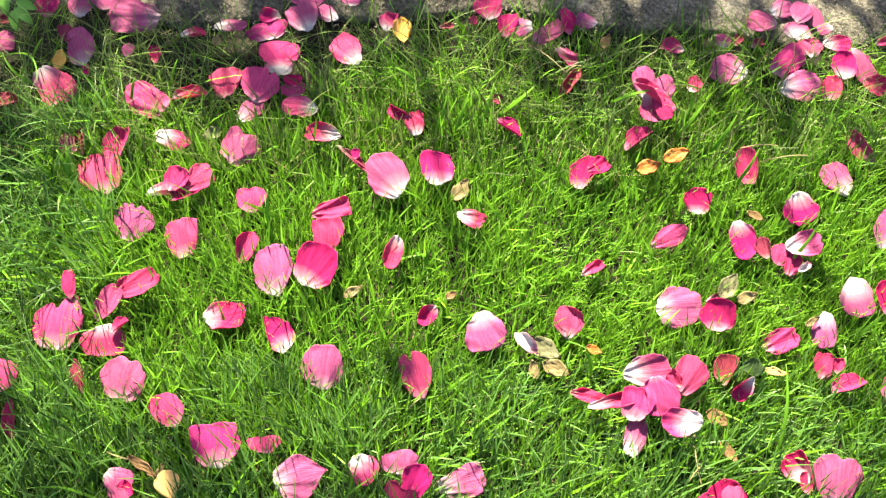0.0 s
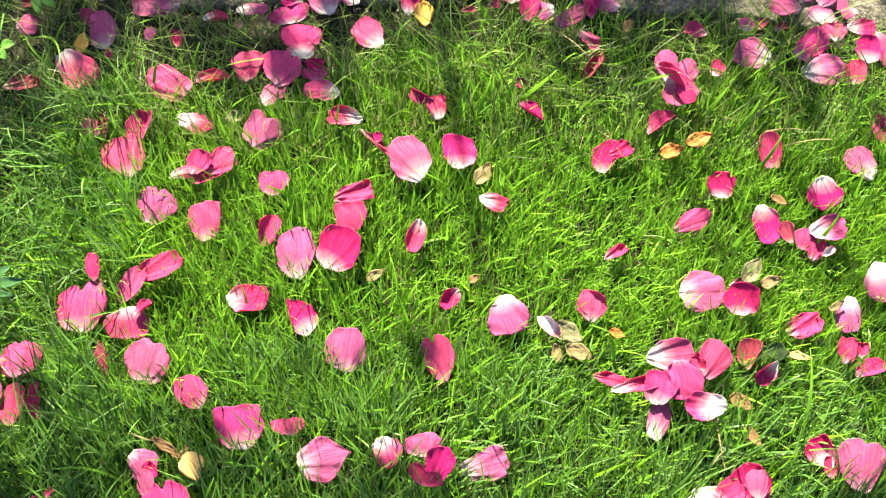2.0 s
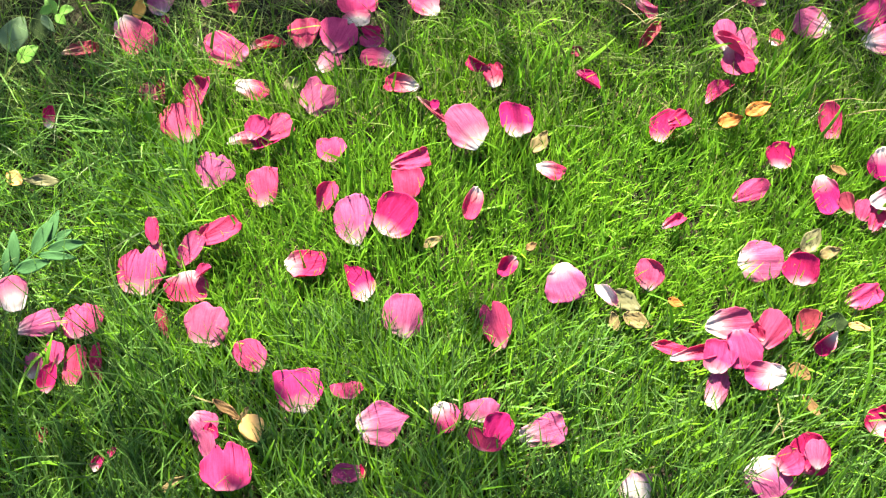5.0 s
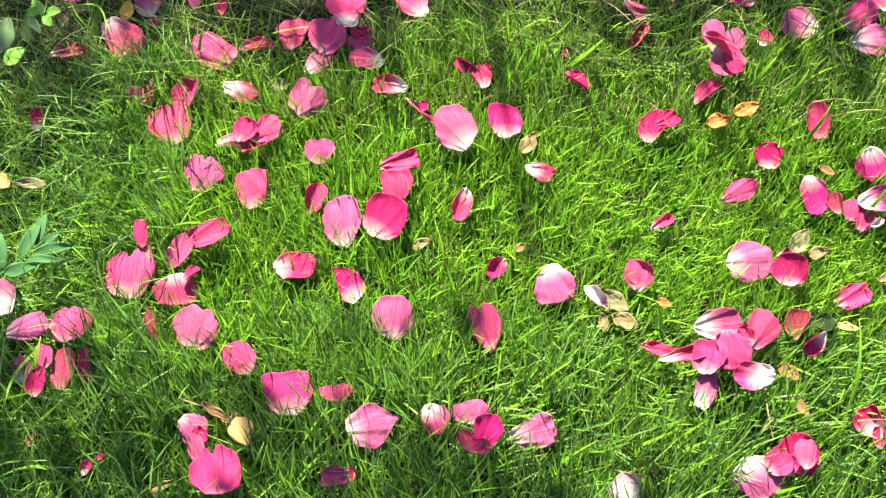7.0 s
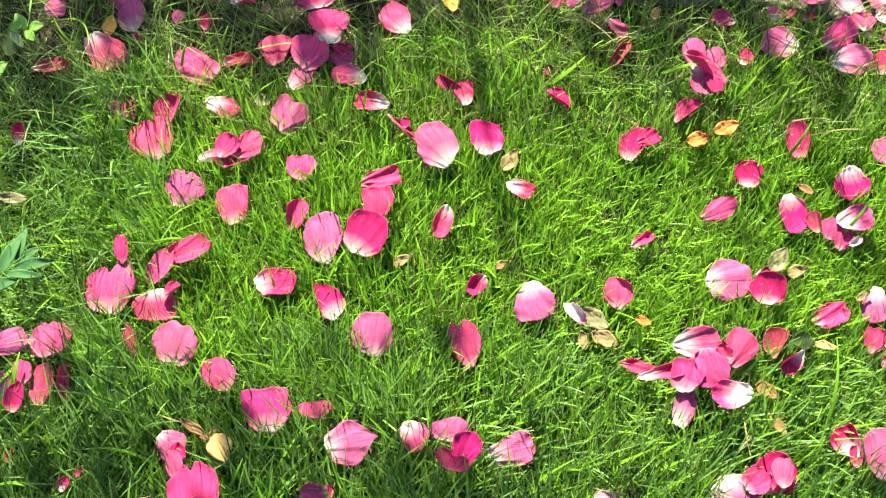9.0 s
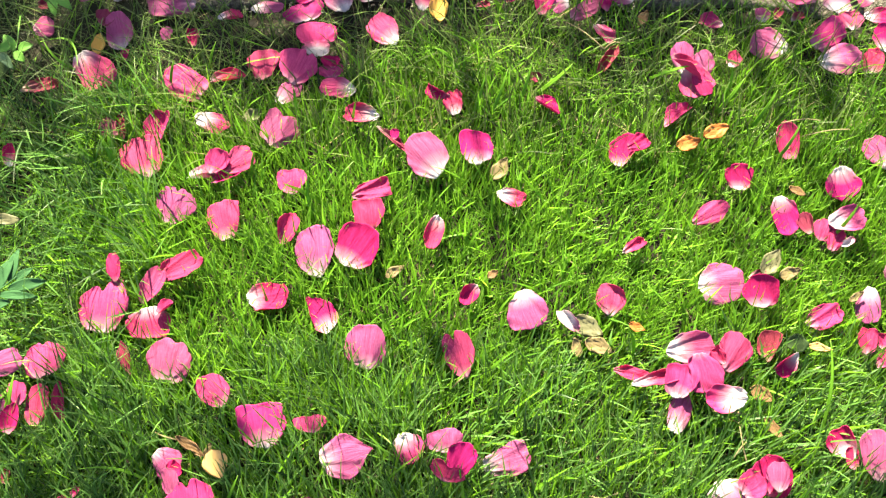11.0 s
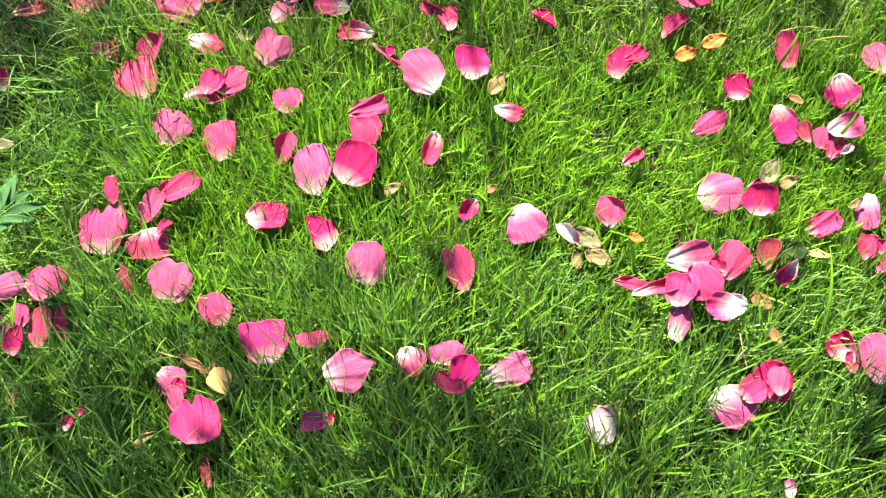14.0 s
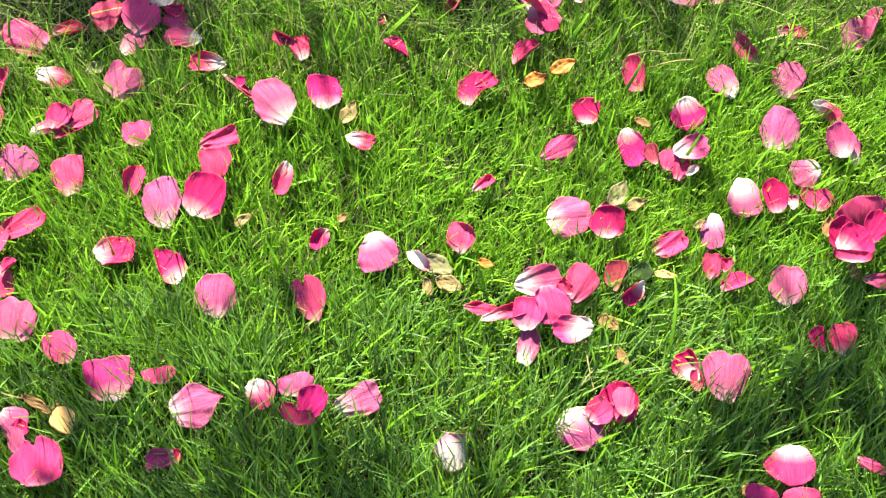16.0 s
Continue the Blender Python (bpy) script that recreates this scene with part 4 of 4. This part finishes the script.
tall_grass_blade((0.297, 0.785, 0.012), (0.299, 0.802, 0.052), 0.0039, 0.1, GREEN_BLADE, "tall broad bright green grass blade")
tall_grass_blade((-0.337, 0.823, 0.012), (-0.321, 0.842, 0.052), 0.0039, 0.1, GREEN_BLADE, "tall broad bright green grass blade")
tall_grass_blade((-0.438, 0.684, 0.012), (-0.438, 0.721, 0.052), 0.0058, 0.1, PALE_BLADE, "long arching pale green grass blade")
tall_grass_blade((-0.554, 0.870, 0.012), (-0.484, 0.805, 0.052), 0.0032, -0.5, PALE_BLADE, "long arching pale green grass blade")
tall_grass_blade((-0.513, 0.860, 0.012), (-0.488, 0.871, 0.052), 0.0052, 0.2, PALE_BLADE, "long arching pale green grass blade")
tall_grass_blade((-0.009, 0.762, 0.012), (0.005, 0.794, 0.052), 0.0039, 0.1, GREEN_BLADE, "tall broad bright green grass blade")
tall_grass_blade((0.012, 0.760, 0.012), (0.032, 0.801, 0.052), 0.0039, 0.1, GREEN_BLADE, "tall broad bright green grass blade")
tall_grass_blade((0.046, 0.774, 0.012), (0.061, 0.811, 0.052), 0.0039, 0.1, GREEN_BLADE, "tall broad bright green grass blade")
tall_grass_blade((-0.206, 0.639, 0.012), (-0.200, 0.666, 0.052), 0.0039, 0.1, GREEN_BLADE, "tall broad bright green grass blade")
tall_grass_blade((-0.274, 0.675, 0.012), (-0.264, 0.691, 0.052), 0.0045, 0.1, GREEN_BLADE, "tall broad bright green grass blade")
tall_grass_blade((-0.224, 0.756, 0.012), (-0.224, 0.779, 0.052), 0.0039, 0.1, GREEN_BLADE, "tall broad bright green grass blade")
tall_grass_blade((0.164, 0.456, 0.012), (0.153, 0.475, 0.052), 0.0039, 0.1, GREEN_BLADE, "tall broad bright green grass blade")
tall_grass_blade((0.349, 0.696, 0.012), (0.371, 0.726, 0.052), 0.0039, 0.1, GREEN_BLADE, "tall broad bright green grass blade")
tall_grass_blade((-0.520, 0.365, 0.012), (-0.501, 0.426, 0.052), 0.0071, 0.1, GREEN_BLADE, "tall broad bright green grass blade")
tall_grass_blade((-0.439, 0.259, 0.012), (-0.525, 0.275, 0.052), 0.0045, 0.6, PALE_BLADE, "long arching pale green grass blade")
tall_grass_blade((-0.524, 0.277, 0.012), (-0.529, 0.357, 0.052), 0.0039, 0.1, GREEN_BLADE, "tall broad bright green grass blade")
tall_grass_blade((-0.606, 0.724, 0.012), (-0.592, 0.738, 0.052), 0.0039, 0.1, GREEN_BLADE, "tall broad bright green grass blade")
tall_grass_blade((-0.432, 0.682, 0.012), (-0.448, 0.715, 0.052), 0.0065, 0.1, PALE_BLADE, "long arching pale green grass blade")
tall_grass_blade((-0.490, 0.822, 0.012), (-0.533, 0.848, 0.052), 0.0032, -0.4, PALE_BLADE, "long arching pale green grass blade")
tall_grass_blade((-0.518, 0.331, 0.012), (-0.467, 0.359, 0.052), 0.0045, 0.2, GREEN_BLADE, "tall broad bright green grass blade")
tall_grass_blade((-0.507, 0.432, 0.012), (-0.527, 0.346, 0.052), 0.0045, 0.2, GREEN_BLADE, "tall broad bright green grass blade")
tall_grass_blade((-0.412, 0.377, 0.012), (-0.421, 0.409, 0.052), 0.0039, 0.1, GREEN_BLADE, "tall broad bright green grass blade")
tall_grass_blade((-0.350, 0.317, 0.012), (-0.421, 0.324, 0.052), 0.0032, 0.2, PALE_BLADE, "long arching pale green grass blade")
tall_grass_blade((0.398, 0.594, 0.012), (0.426, 0.627, 0.052), 0.0039, 0.1, GREEN_BLADE, "tall broad bright green grass blade")
tall_grass_blade((0.356, 0.366, 0.012), (0.368, 0.462, 0.052), 0.0039, 0.1, GREEN_BLADE, "tall broad bright green grass blade")
tall_grass_blade((-0.025, 0.255, 0.012), (-0.029, 0.329, 0.052), 0.0039, 0.1, GREEN_BLADE, "tall broad bright green grass blade")
tall_grass_blade((-0.275, 0.287, 0.012), (-0.254, 0.318, 0.052), 0.0039, 0.1, GREEN_BLADE, "tall broad bright green grass blade")
tall_grass_blade((0.207, 0.811, 0.012), (0.258, 0.806, 0.052), 0.0045, 0.1, GREEN_BLADE, "tall broad bright green grass blade")
tall_grass_blade((0.325, 0.742, 0.012), (0.349, 0.770, 0.052), 0.0045, 0.1, GREEN_BLADE, "tall broad bright green grass blade")
tall_grass_blade((0.353, 0.734, 0.036), (0.399, 0.736, 0.038), 0.0015, 0.05, STRAW_STEM, "dry cream straw stem on the grass", "straw_stem")
tall_grass_blade((0.375, 0.716, 0.036), (0.432, 0.724, 0.038), 0.0015, 0.05, STRAW_STEM, "dry cream straw stem on the grass", "straw_stem")
tall_grass_blade((0.106, 0.878, 0.036), (0.151, 0.836, 0.038), 0.0015, 0.05, STRAW_STEM, "dry cream straw stem on the grass", "straw_stem")
tall_grass_blade((0.150, 0.838, 0.036), (0.170, 0.846, 0.038), 0.0019, 0.05, STRAW_STEM, "dry cream straw stem on the grass", "straw_stem")
tall_grass_blade((0.270, 0.401, 0.024), (0.270, 0.332, 0.034), 0.0017, 0.15, STRAW_STEM, "thin brown dry stem sunk in the grass", "straw_stem")
tall_grass_blade((0.258, 0.382, 0.024), (0.271, 0.371, 0.034), 0.0017, 0.15, STRAW_STEM, "thin brown dry stem sunk in the grass", "straw_stem")
tall_grass_blade((0.276, 0.358, 0.024), (0.256, 0.338, 0.034), 0.0017, 0.15, STRAW_STEM, "thin brown dry stem sunk in the grass", "straw_stem")
tall_grass_blade((0.242, 0.391, 0.024), (0.275, 0.385, 0.034), 0.0017, 0.15, STRAW_STEM, "thin brown dry stem sunk in the grass", "straw_stem")
tall_grass_blade((-0.035, 0.417, 0.024), (-0.023, 0.426, 0.034), 0.0017, 0.15, STRAW_STEM, "thin brown dry stem sunk in the grass", "straw_stem")
tall_grass_blade((0.110, 0.296, 0.024), (0.135, 0.303, 0.034), 0.0017, 0.15, STRAW_STEM, "thin brown dry stem sunk in the grass", "straw_stem")
tall_grass_blade((0.104, 0.302, 0.024), (0.140, 0.294, 0.034), 0.0017, 0.15, STRAW_STEM, "thin brown dry stem sunk in the grass", "straw_stem")
tall_grass_blade((-0.352, 0.369, 0.024), (-0.322, 0.358, 0.034), 0.0017, 0.15, STRAW_STEM, "thin brown dry stem sunk in the grass", "straw_stem")
leafy_sprig([
    (-0.530, 0.537, 0.055, 66, 0.047, 0.016),
    (-0.520, 0.549, 0.055, 81, 0.039, 0.013),
    (-0.507, 0.539, 0.055, 34, 0.023, 0.009),
    (-0.502, 0.526, 0.055, 11, 0.043, 0.014),
    (-0.510, 0.513, 0.055, -4, 0.044, 0.010),
    (-0.535, 0.501, 0.055, 17, 0.037, 0.016),
    (-0.559, 0.522, 0.055, 101, 0.043, 0.013),
    (-0.565, 0.507, 0.055, 91, 0.031, 0.010)], [(-0.591, 0.483, 0.03), (-0.565, 0.489, 0.05), (-0.537, 0.515, 0.054), (-0.514, 0.536, 0.055)], "fresh grey-green compound leaf sprig beside the petals")
leafy_sprig([
    (-0.528, 0.897, 0.050, -77, 0.027, 0.012),
    (-0.518, 0.905, 0.050, -42, 0.033, 0.014),
    (-0.516, 0.920, 0.050, -18, 0.028, 0.013),
    (-0.542, 0.918, 0.050, -80, 0.025, 0.012),
    (-0.533, 0.939, 0.050, 49, 0.025, 0.013)], [(-0.577, 0.977, 0.02), (-0.551, 0.94, 0.045), (-0.536, 0.924, 0.05), (-0.529, 0.919, 0.05)], "bright green compound leaf sprig by the path", "fresh")
leafy_sprig([
    (-0.577, 0.848, 0.045, 128, 0.027, 0.014),
    (-0.556, 0.841, 0.045, 14, 0.019, 0.013),
    (-0.561, 0.827, 0.045, -43, 0.018, 0.012),
    (-0.581, 0.840, 0.045, -156, 0.018, 0.012)], [(-0.581, 0.904, 0.02), (-0.573, 0.876, 0.035), (-0.567, 0.849, 0.044), (-0.567, 0.838, 0.045)], "small bright green weed sprig in the grass", "fresh")
# end of blades and sprigs


# ---- grass ----
def blades(name, count, seed, area, tall, wide, lean, mat, clear=True, levels=4, hole=None):
    """Blades of grass on the lawn: each one is a narrow bent strip with a pointed tip."""
    rng = np.random.default_rng(seed)
    x = rng.uniform(area[0], area[1], count)
    y = rng.uniform(area[2], area[3], count)
    if hole:
        keep = ~((x > hole[0]) & (x < hole[1]) & (y > hole[2])) | (rng.random(count) < hole[3])
        rim = np.minimum.reduce([x - area[0], area[1] - x, y - area[2]]) + 0.12 * np.sin(x * 4.1) * np.cos(y * 3.7)
        keep &= rng.random(count) < np.clip(rim / hole[4], 0, 1)
        x, y = x[keep], y[keep]
        count = len(x)
    keep = y < edge(x) + rng.uniform(-0.03, 0.022, count)
    # where sun reaches further back, as in shade(), the shade-toned strip starts later
    sunlit = 0.06 * np.exp(-((x + 0.06) / 0.14) ** 2) + 0.06 * np.exp(-((x - 0.33) / 0.06) ** 2)
    rough = np.clip((y - 0.74 - sunlit) / 0.08, 0, 1) * np.clip(0.9 - (x + 0.1) * 0.8, 0.68, 0.95)
    # left side: longer, sparser growth, where blades coloured as in shade take over
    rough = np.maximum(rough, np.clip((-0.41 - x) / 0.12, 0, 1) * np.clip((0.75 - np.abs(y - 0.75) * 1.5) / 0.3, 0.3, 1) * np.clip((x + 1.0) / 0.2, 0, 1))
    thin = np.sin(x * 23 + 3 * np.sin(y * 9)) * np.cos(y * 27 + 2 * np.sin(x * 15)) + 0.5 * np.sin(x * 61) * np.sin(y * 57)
    # near end: most lawn blades give way to coarse ones coloured as in shade
    keep &= rng.random(count) > np.maximum.reduce([(0.1 if mat in (SHADED_EDGE, SHADED_ROUGH) else 0.90 if mat is STRAW else 0.96) * rough * np.where((y < 0.74) & (x < -0.36), 0.75, 1.0), 0.5 * np.clip(thin - 0.25, 0, 1), (0.0 if mat is SHADED_ROUGH or hole else 0.68) * np.clip((0.47 - y) / 0.12, 0, 1)])
    x, y, rough = x[keep], y[keep], rough[keep]
    n = len(x)
    patch = np.sin(x * 17 + 2 * np.sin(y * 13)) * np.cos(y * 19 + 1.5 * np.sin(x * 11))
    flow = 1.75 - 0.55 * np.clip(x * 2.4 + 0.5, 0, 1) + 0.4 * np.sin(x * 5.1 + 1.0) * np.cos(y * 6.7 + x * 2.0) + 0.4 * patch
    length = rng.uniform(tall[0], tall[1], n) * (1 + 0.22 * patch) * (1 + 0.6 * rough + 0.55 * np.clip((0.46 - y) / 0.14, 0, 1))
    width = rng.uniform(wide[0], wide[1], n) * (1 - 0.3 * rough)
    yaw = flow + rng.normal(0, 0.9, n) * (1 + 0.9 * rough) * (1 - 0.12 * np.clip((0.47 - y) / 0.12, 0, 1))
    angle = np.clip(np.abs(rng.normal(lean[0], lean[1], n)) + 0.35 * rough, 0, 1.45)
    bow = rng.uniform(-0.3, 1.5, n)
    face = rng.uniform(0, np.pi, n)
    if clear:
        cap = np.full(n, 9.0)
        for px, py, pz, hl, hw, turn in LYING:
            a = radians(turn)
            near = np.where((np.abs(x - px) < hl + hw + 0.05) & (np.abs(y - py) < hl + hw + 0.05))[0]
            for reach in (0.0, 0.5, 0.9):
                tx = x[near] + np.cos(yaw[near]) * np.sin(angle[near]) * length[near] * reach
                ty = y[near] + np.sin(yaw[near]) * np.sin(angle[near]) * length[near] * reach
                dx, dy = tx - px, ty - py
                s = ((dx * math.cos(a) + dy * math.sin(a)) / hl) ** 2 + ((dy * math.cos(a) - dx * math.sin(a)) / hw) ** 2
                under = near[s < 0.54]
                loose = rng.random(len(under)) * (3.2 if mat in (SHADED_EDGE, SHADED_ROUGH) else 1.0) < np.where(y[under] < py - 0.3 * min(hl, hw), 0.28, np.where(y[under] > py, 0.22, 0.09) if reach == 0.0 else 0.26)
                cap[under[~loose]] = np.minimum(cap[under[~loose]], max(0.012, pz - 0.009))
        high = np.maximum(length * np.cos(angle), 0.004)
        length = length * np.minimum(1, cap / high)
    t = np.linspace(0, 1, levels)
    bent = angle[:, None] + bow[:, None] * (t[None, :] - 0.3)
    seg = length[:, None] / (levels - 1)
    out = np.concatenate([np.zeros((n, 1)), np.cumsum(np.sin(bent[:, 1:]) * seg, 1)], 1)
    up = np.concatenate([np.zeros((n, 1)), np.cumsum(np.cos(bent[:, 1:]) * seg, 1)], 1)
    cx = x[:, None] + np.cos(yaw)[:, None] * out
    cy = y[:, None] + np.sin(yaw)[:, None] * out
    cz = rise(x, y)[:, None] - 0.002 + np.maximum(up, 0.002)
    taper = (np.clip(1.12 - t ** 2.2, 0.1, 1) * np.clip(0.75 + t, 0, 1))[None, :]
    side = np.stack([-np.sin(yaw) * np.cos(face * 0.4) , np.cos(yaw) * np.cos(face * 0.4), np.sin(face * 0.4 - 0.6)], 1)
    w = (width[:, None] * taper / 2)[..., None] * side[:, None, :]
    centre = np.stack([cx, cy, cz], 2)
    points = np.stack([centre - w, centre + w], 2).reshape(-1, 3)
    base = (np.arange(n) * levels * 2)[:, None] + (np.arange(levels - 1) * 2)[None, :]
    base = base.ravel()
    quads = np.stack([base, base + 1, base + 3, base + 2], 1)
    uv = np.zeros((n, levels, 2, 2), np.float32)
    uv[..., 0] = np.array([0.0, 1.0])
    uv[..., 1] = t[None, :, None]
    return new(name, flat_mesh(name, points, quads, uv.reshape(-1, 2), [mat]))


VIEW = (-0.78, 0.82, 0.12, 1.0)
tagged(blades("lawn_grass", 108000, 1, VIEW, (0.018, 0.044), (0.0011, 0.0025), (0.48, 0.32), GRASS, levels=5),
       "dense fresh green lawn grass in sun and shade", "grass", kind="stuff")
tagged(blades("broad_grass", 8000, 2, VIEW, (0.030, 0.062), (0.0019, 0.0034), (0.55, 0.3), BROAD, levels=5),
       "broader bright green grass blades among the lawn", "grass", kind="stuff")
tagged(blades("dry_straw", 3500, 3, VIEW, (0.02, 0.05), (0.0007, 0.0014), (1.25, 0.25), STRAW, False),
       "dry tan straw between the grass blades", "straw", kind="stuff")
tagged(blades("path_edge_straw", 1500, 6, (-0.75, 0.75, 0.70, 1.0), (0.03, 0.065), (0.0007, 0.0015), (1.0, 0.3), STRAW, True),
       "thin dry stems among sparse grass by the path", "straw", kind="stuff")
# thinner, longer grass by the path, its colour darkened for the shade there
tagged(blades("shaded_edge_grass", 6200, 7, (-0.8, 0.82, 0.70, 0.99), (0.036, 0.078), (0.0014, 0.0026), (0.5, 0.35), SHADED_EDGE, levels=6),
       "thin green grass stems beside the path, with bush shade in their colour", "grass", kind="stuff")
# these two carry part of the lawn's shade in their blade colour
tagged(blades("shaded_rough_grass", 6000, 12, (-0.95, -0.37, 0.05, 0.78), (0.036, 0.076), (0.0018, 0.0036), (0.5, 0.35), SHADED_ROUGH, levels=6),
       "long thin green grass at the lawn's rough side, coloured dark as in shade", "grass", kind="stuff")
tagged(blades("shaded_coarse_grass", 12000, 13, (-0.5, 0.8, 0.10, 0.47), (0.026, 0.054), (0.0018, 0.0034), (0.45, 0.3), SHADED_ROUGH, levels=5),
       "coarse green grass at the lawn's near end, coloured dark and cool as in shade", "grass", kind="stuff")
tagged(blades("side_lawn_grass", 215000, 9, (-2.1, 2.15, -1.15, 1.0), (0.02, 0.048), (0.002, 0.0038), (0.35, 0.3), GRASS, False, 3, (-0.76, 0.80, 0.14, 0.02, 0.7)),
       "dense fresh green lawn grass around the petals", "grass", kind="stuff")
tagged(blades("outer_lawn_grass", 160000, 4, (-4.6, 4.6, -3.6, 1.0), (0.03, 0.06), (0.004, 0.007), (0.6, 0.3), GRASS, True, 3, (-1.5, 1.55, -0.55, 0.12, 0.9)),
       "dense green lawn grass further out", "grass", kind="stuff")


# ---- the rose bush beyond the path, which shades part of the lawn ----
def shade(x, y):
    """How dense the foliage stands between the sun and the lawn at x, y."""
    wave = 0.05 * np.sin(x * 9 + 1) + 0.03 * np.sin(x * 21 + 2)
    far = np.clip((y - 0.775 - wave - 0.05 * np.exp(-((x + 0.05) / 0.12) ** 2) - 0.05 * np.exp(-((x - 0.33) / 0.06) ** 2) + 0.05 * np.clip((x - 0.40) / 0.08, 0, 1)) / 0.07, 0, 1)
    limit = 0.42 - 0.10 * np.clip((x + 0.25) / 0.2, 0, 1) - 0.05 * np.clip((x - 0.1) / 0.1, 0, 1) + 0.12 * np.clip((x - 0.36) / 0.12, 0, 1)
    near = np.clip((limit + 0.5 * wave - y) / 0.07, 0, 1)
    left = np.clip((-0.42 - 0.15 * (y - 0.6) - x) / 0.06, 0, 1)
    fade = np.exp(-(x / 1.05) ** 6) * np.clip((y + 0.4) / 0.4, 0, 1) * np.clip((1.45 - y) / 0.3, 0, 1)
    low = 0.14 + 0.05 * np.clip((-0.08 - x) / 0.08, 0, 1) + 0.42 * np.exp(-((x - 0.05) / 0.08) ** 2) + 0.3 * np.clip((-0.40 - x) / 0.06, 0, 1) + 0.16 * np.clip((x - 0.38) / 0.06, 0, 1)
    spot = 0.12 * np.exp(-((x + 0.12) / 0.11) ** 2 - ((y - 0.405) / 0.035) ** 2)
    return fade * np.maximum.reduce([far * (0.54 + 0.16 * np.clip((-0.2 - x) / 0.15, 0, 1) - 0.45 * np.clip((x - 0.36) / 0.08, 0, 1)), near * low, spot, left * 0.45 * np.clip((y - 0.60) / 0.06, 0, 1), (0.64 - 0.3 * np.clip((x - 0.3) / 0.1, 0, 1)) * np.clip((y - 0.88) / 0.05, 0, 1)])


def rose_bush():
    rng = np.random.default_rng(5)
    holder = tagged(new("rose_bush"), "tall arching rose bush with dense green leaves beyond the path", "bush")
    foot = Vector((-0.45, 2.55, 0.0))
    holder.location = foot

    def cane(root, tip, lift, r0, r1):
        """A bent, tapered stem from root to tip, both given from the foot of the bush."""
        bm, rings = bmesh.new(), []
        root, tip = Vector(root), Vector(tip)
        for k in range(13):
            f = k / 12
            c = Vector((root.x + (tip.x - root.x) * f ** 1.4, root.y + (tip.y - root.y) * f ** 1.8, root.z + (tip.z - root.z) * f + lift * math.sin(f * math.pi)))
            r = r0 + (r1 - r0) * f
            rings.append([bm.verts.new(c + Vector((math.cos(q * math.tau / 8), math.sin(q * math.tau / 8), 0)) * r) for q in range(8)])
        for one, two in zip(rings, rings[1:]):
            for q in range(8):
                bm.faces.new((one[q], one[(q + 1) % 8], two[(q + 1) % 8], two[q]))
        bm.faces.new(rings[-1])
        bm.faces.new(rings[0][::-1])
        me = bpy.data.meshes.new("cane")
        bm.to_mesh(me)
        bm.free()
        me.materials.append(BARK)
        new("cane", me).parent = holder

    for k in range(11):
        spread = (k - 5) / 5
        cane((0.28 * spread, rng.uniform(-0.12, 0.12), -0.05), (1.0 * spread + rng.uniform(-0.1, 0.1), rng.uniform(-1.15, 0.1), rng.uniform(1.1, 1.5)), rng.uniform(0.15, 0.3), 0.013, 0.004)
    gx, gy = rng.uniform(-1.3, 1.3, 36000), rng.uniform(-0.5, 1.45, 36000)
    keep = rng.random(36000) < shade(gx, gy) * 0.42
    gx, gy = gx[keep], gy[keep]
    d = rng.uniform(1.55, 2.35, len(gx))
    centre = np.stack([gx, gy, 0 * gx], 1) + d[:, None] * np.array(SUN)[None, :] - np.array(foot)[None, :]
    n = len(centre)
    one = rng.normal(size=(n, 3))
    one /= np.linalg.norm(one, axis=1, keepdims=True)
    two = np.cross(one, rng.normal(size=(n, 3)))
    two /= np.linalg.norm(two, axis=1, keepdims=True)
    size = rng.uniform(0.012, 0.024, n)[:, None]
    points = np.stack([centre - one * size * 1.5, centre + two * size, centre + one * size * 1.5, centre - two * size], 1).reshape(-1, 3)
    quads = np.arange(n * 4).reshape(-1, 4)
    uv = np.tile(np.array([[0.5, 0], [1, 0.5], [0.5, 1], [0, 0.5]]), (n, 1))
    foliage = new("foliage", flat_mesh("foliage", points, quads, uv, [LEAF["green"]]))
    foliage.parent = holder


rose_bush()
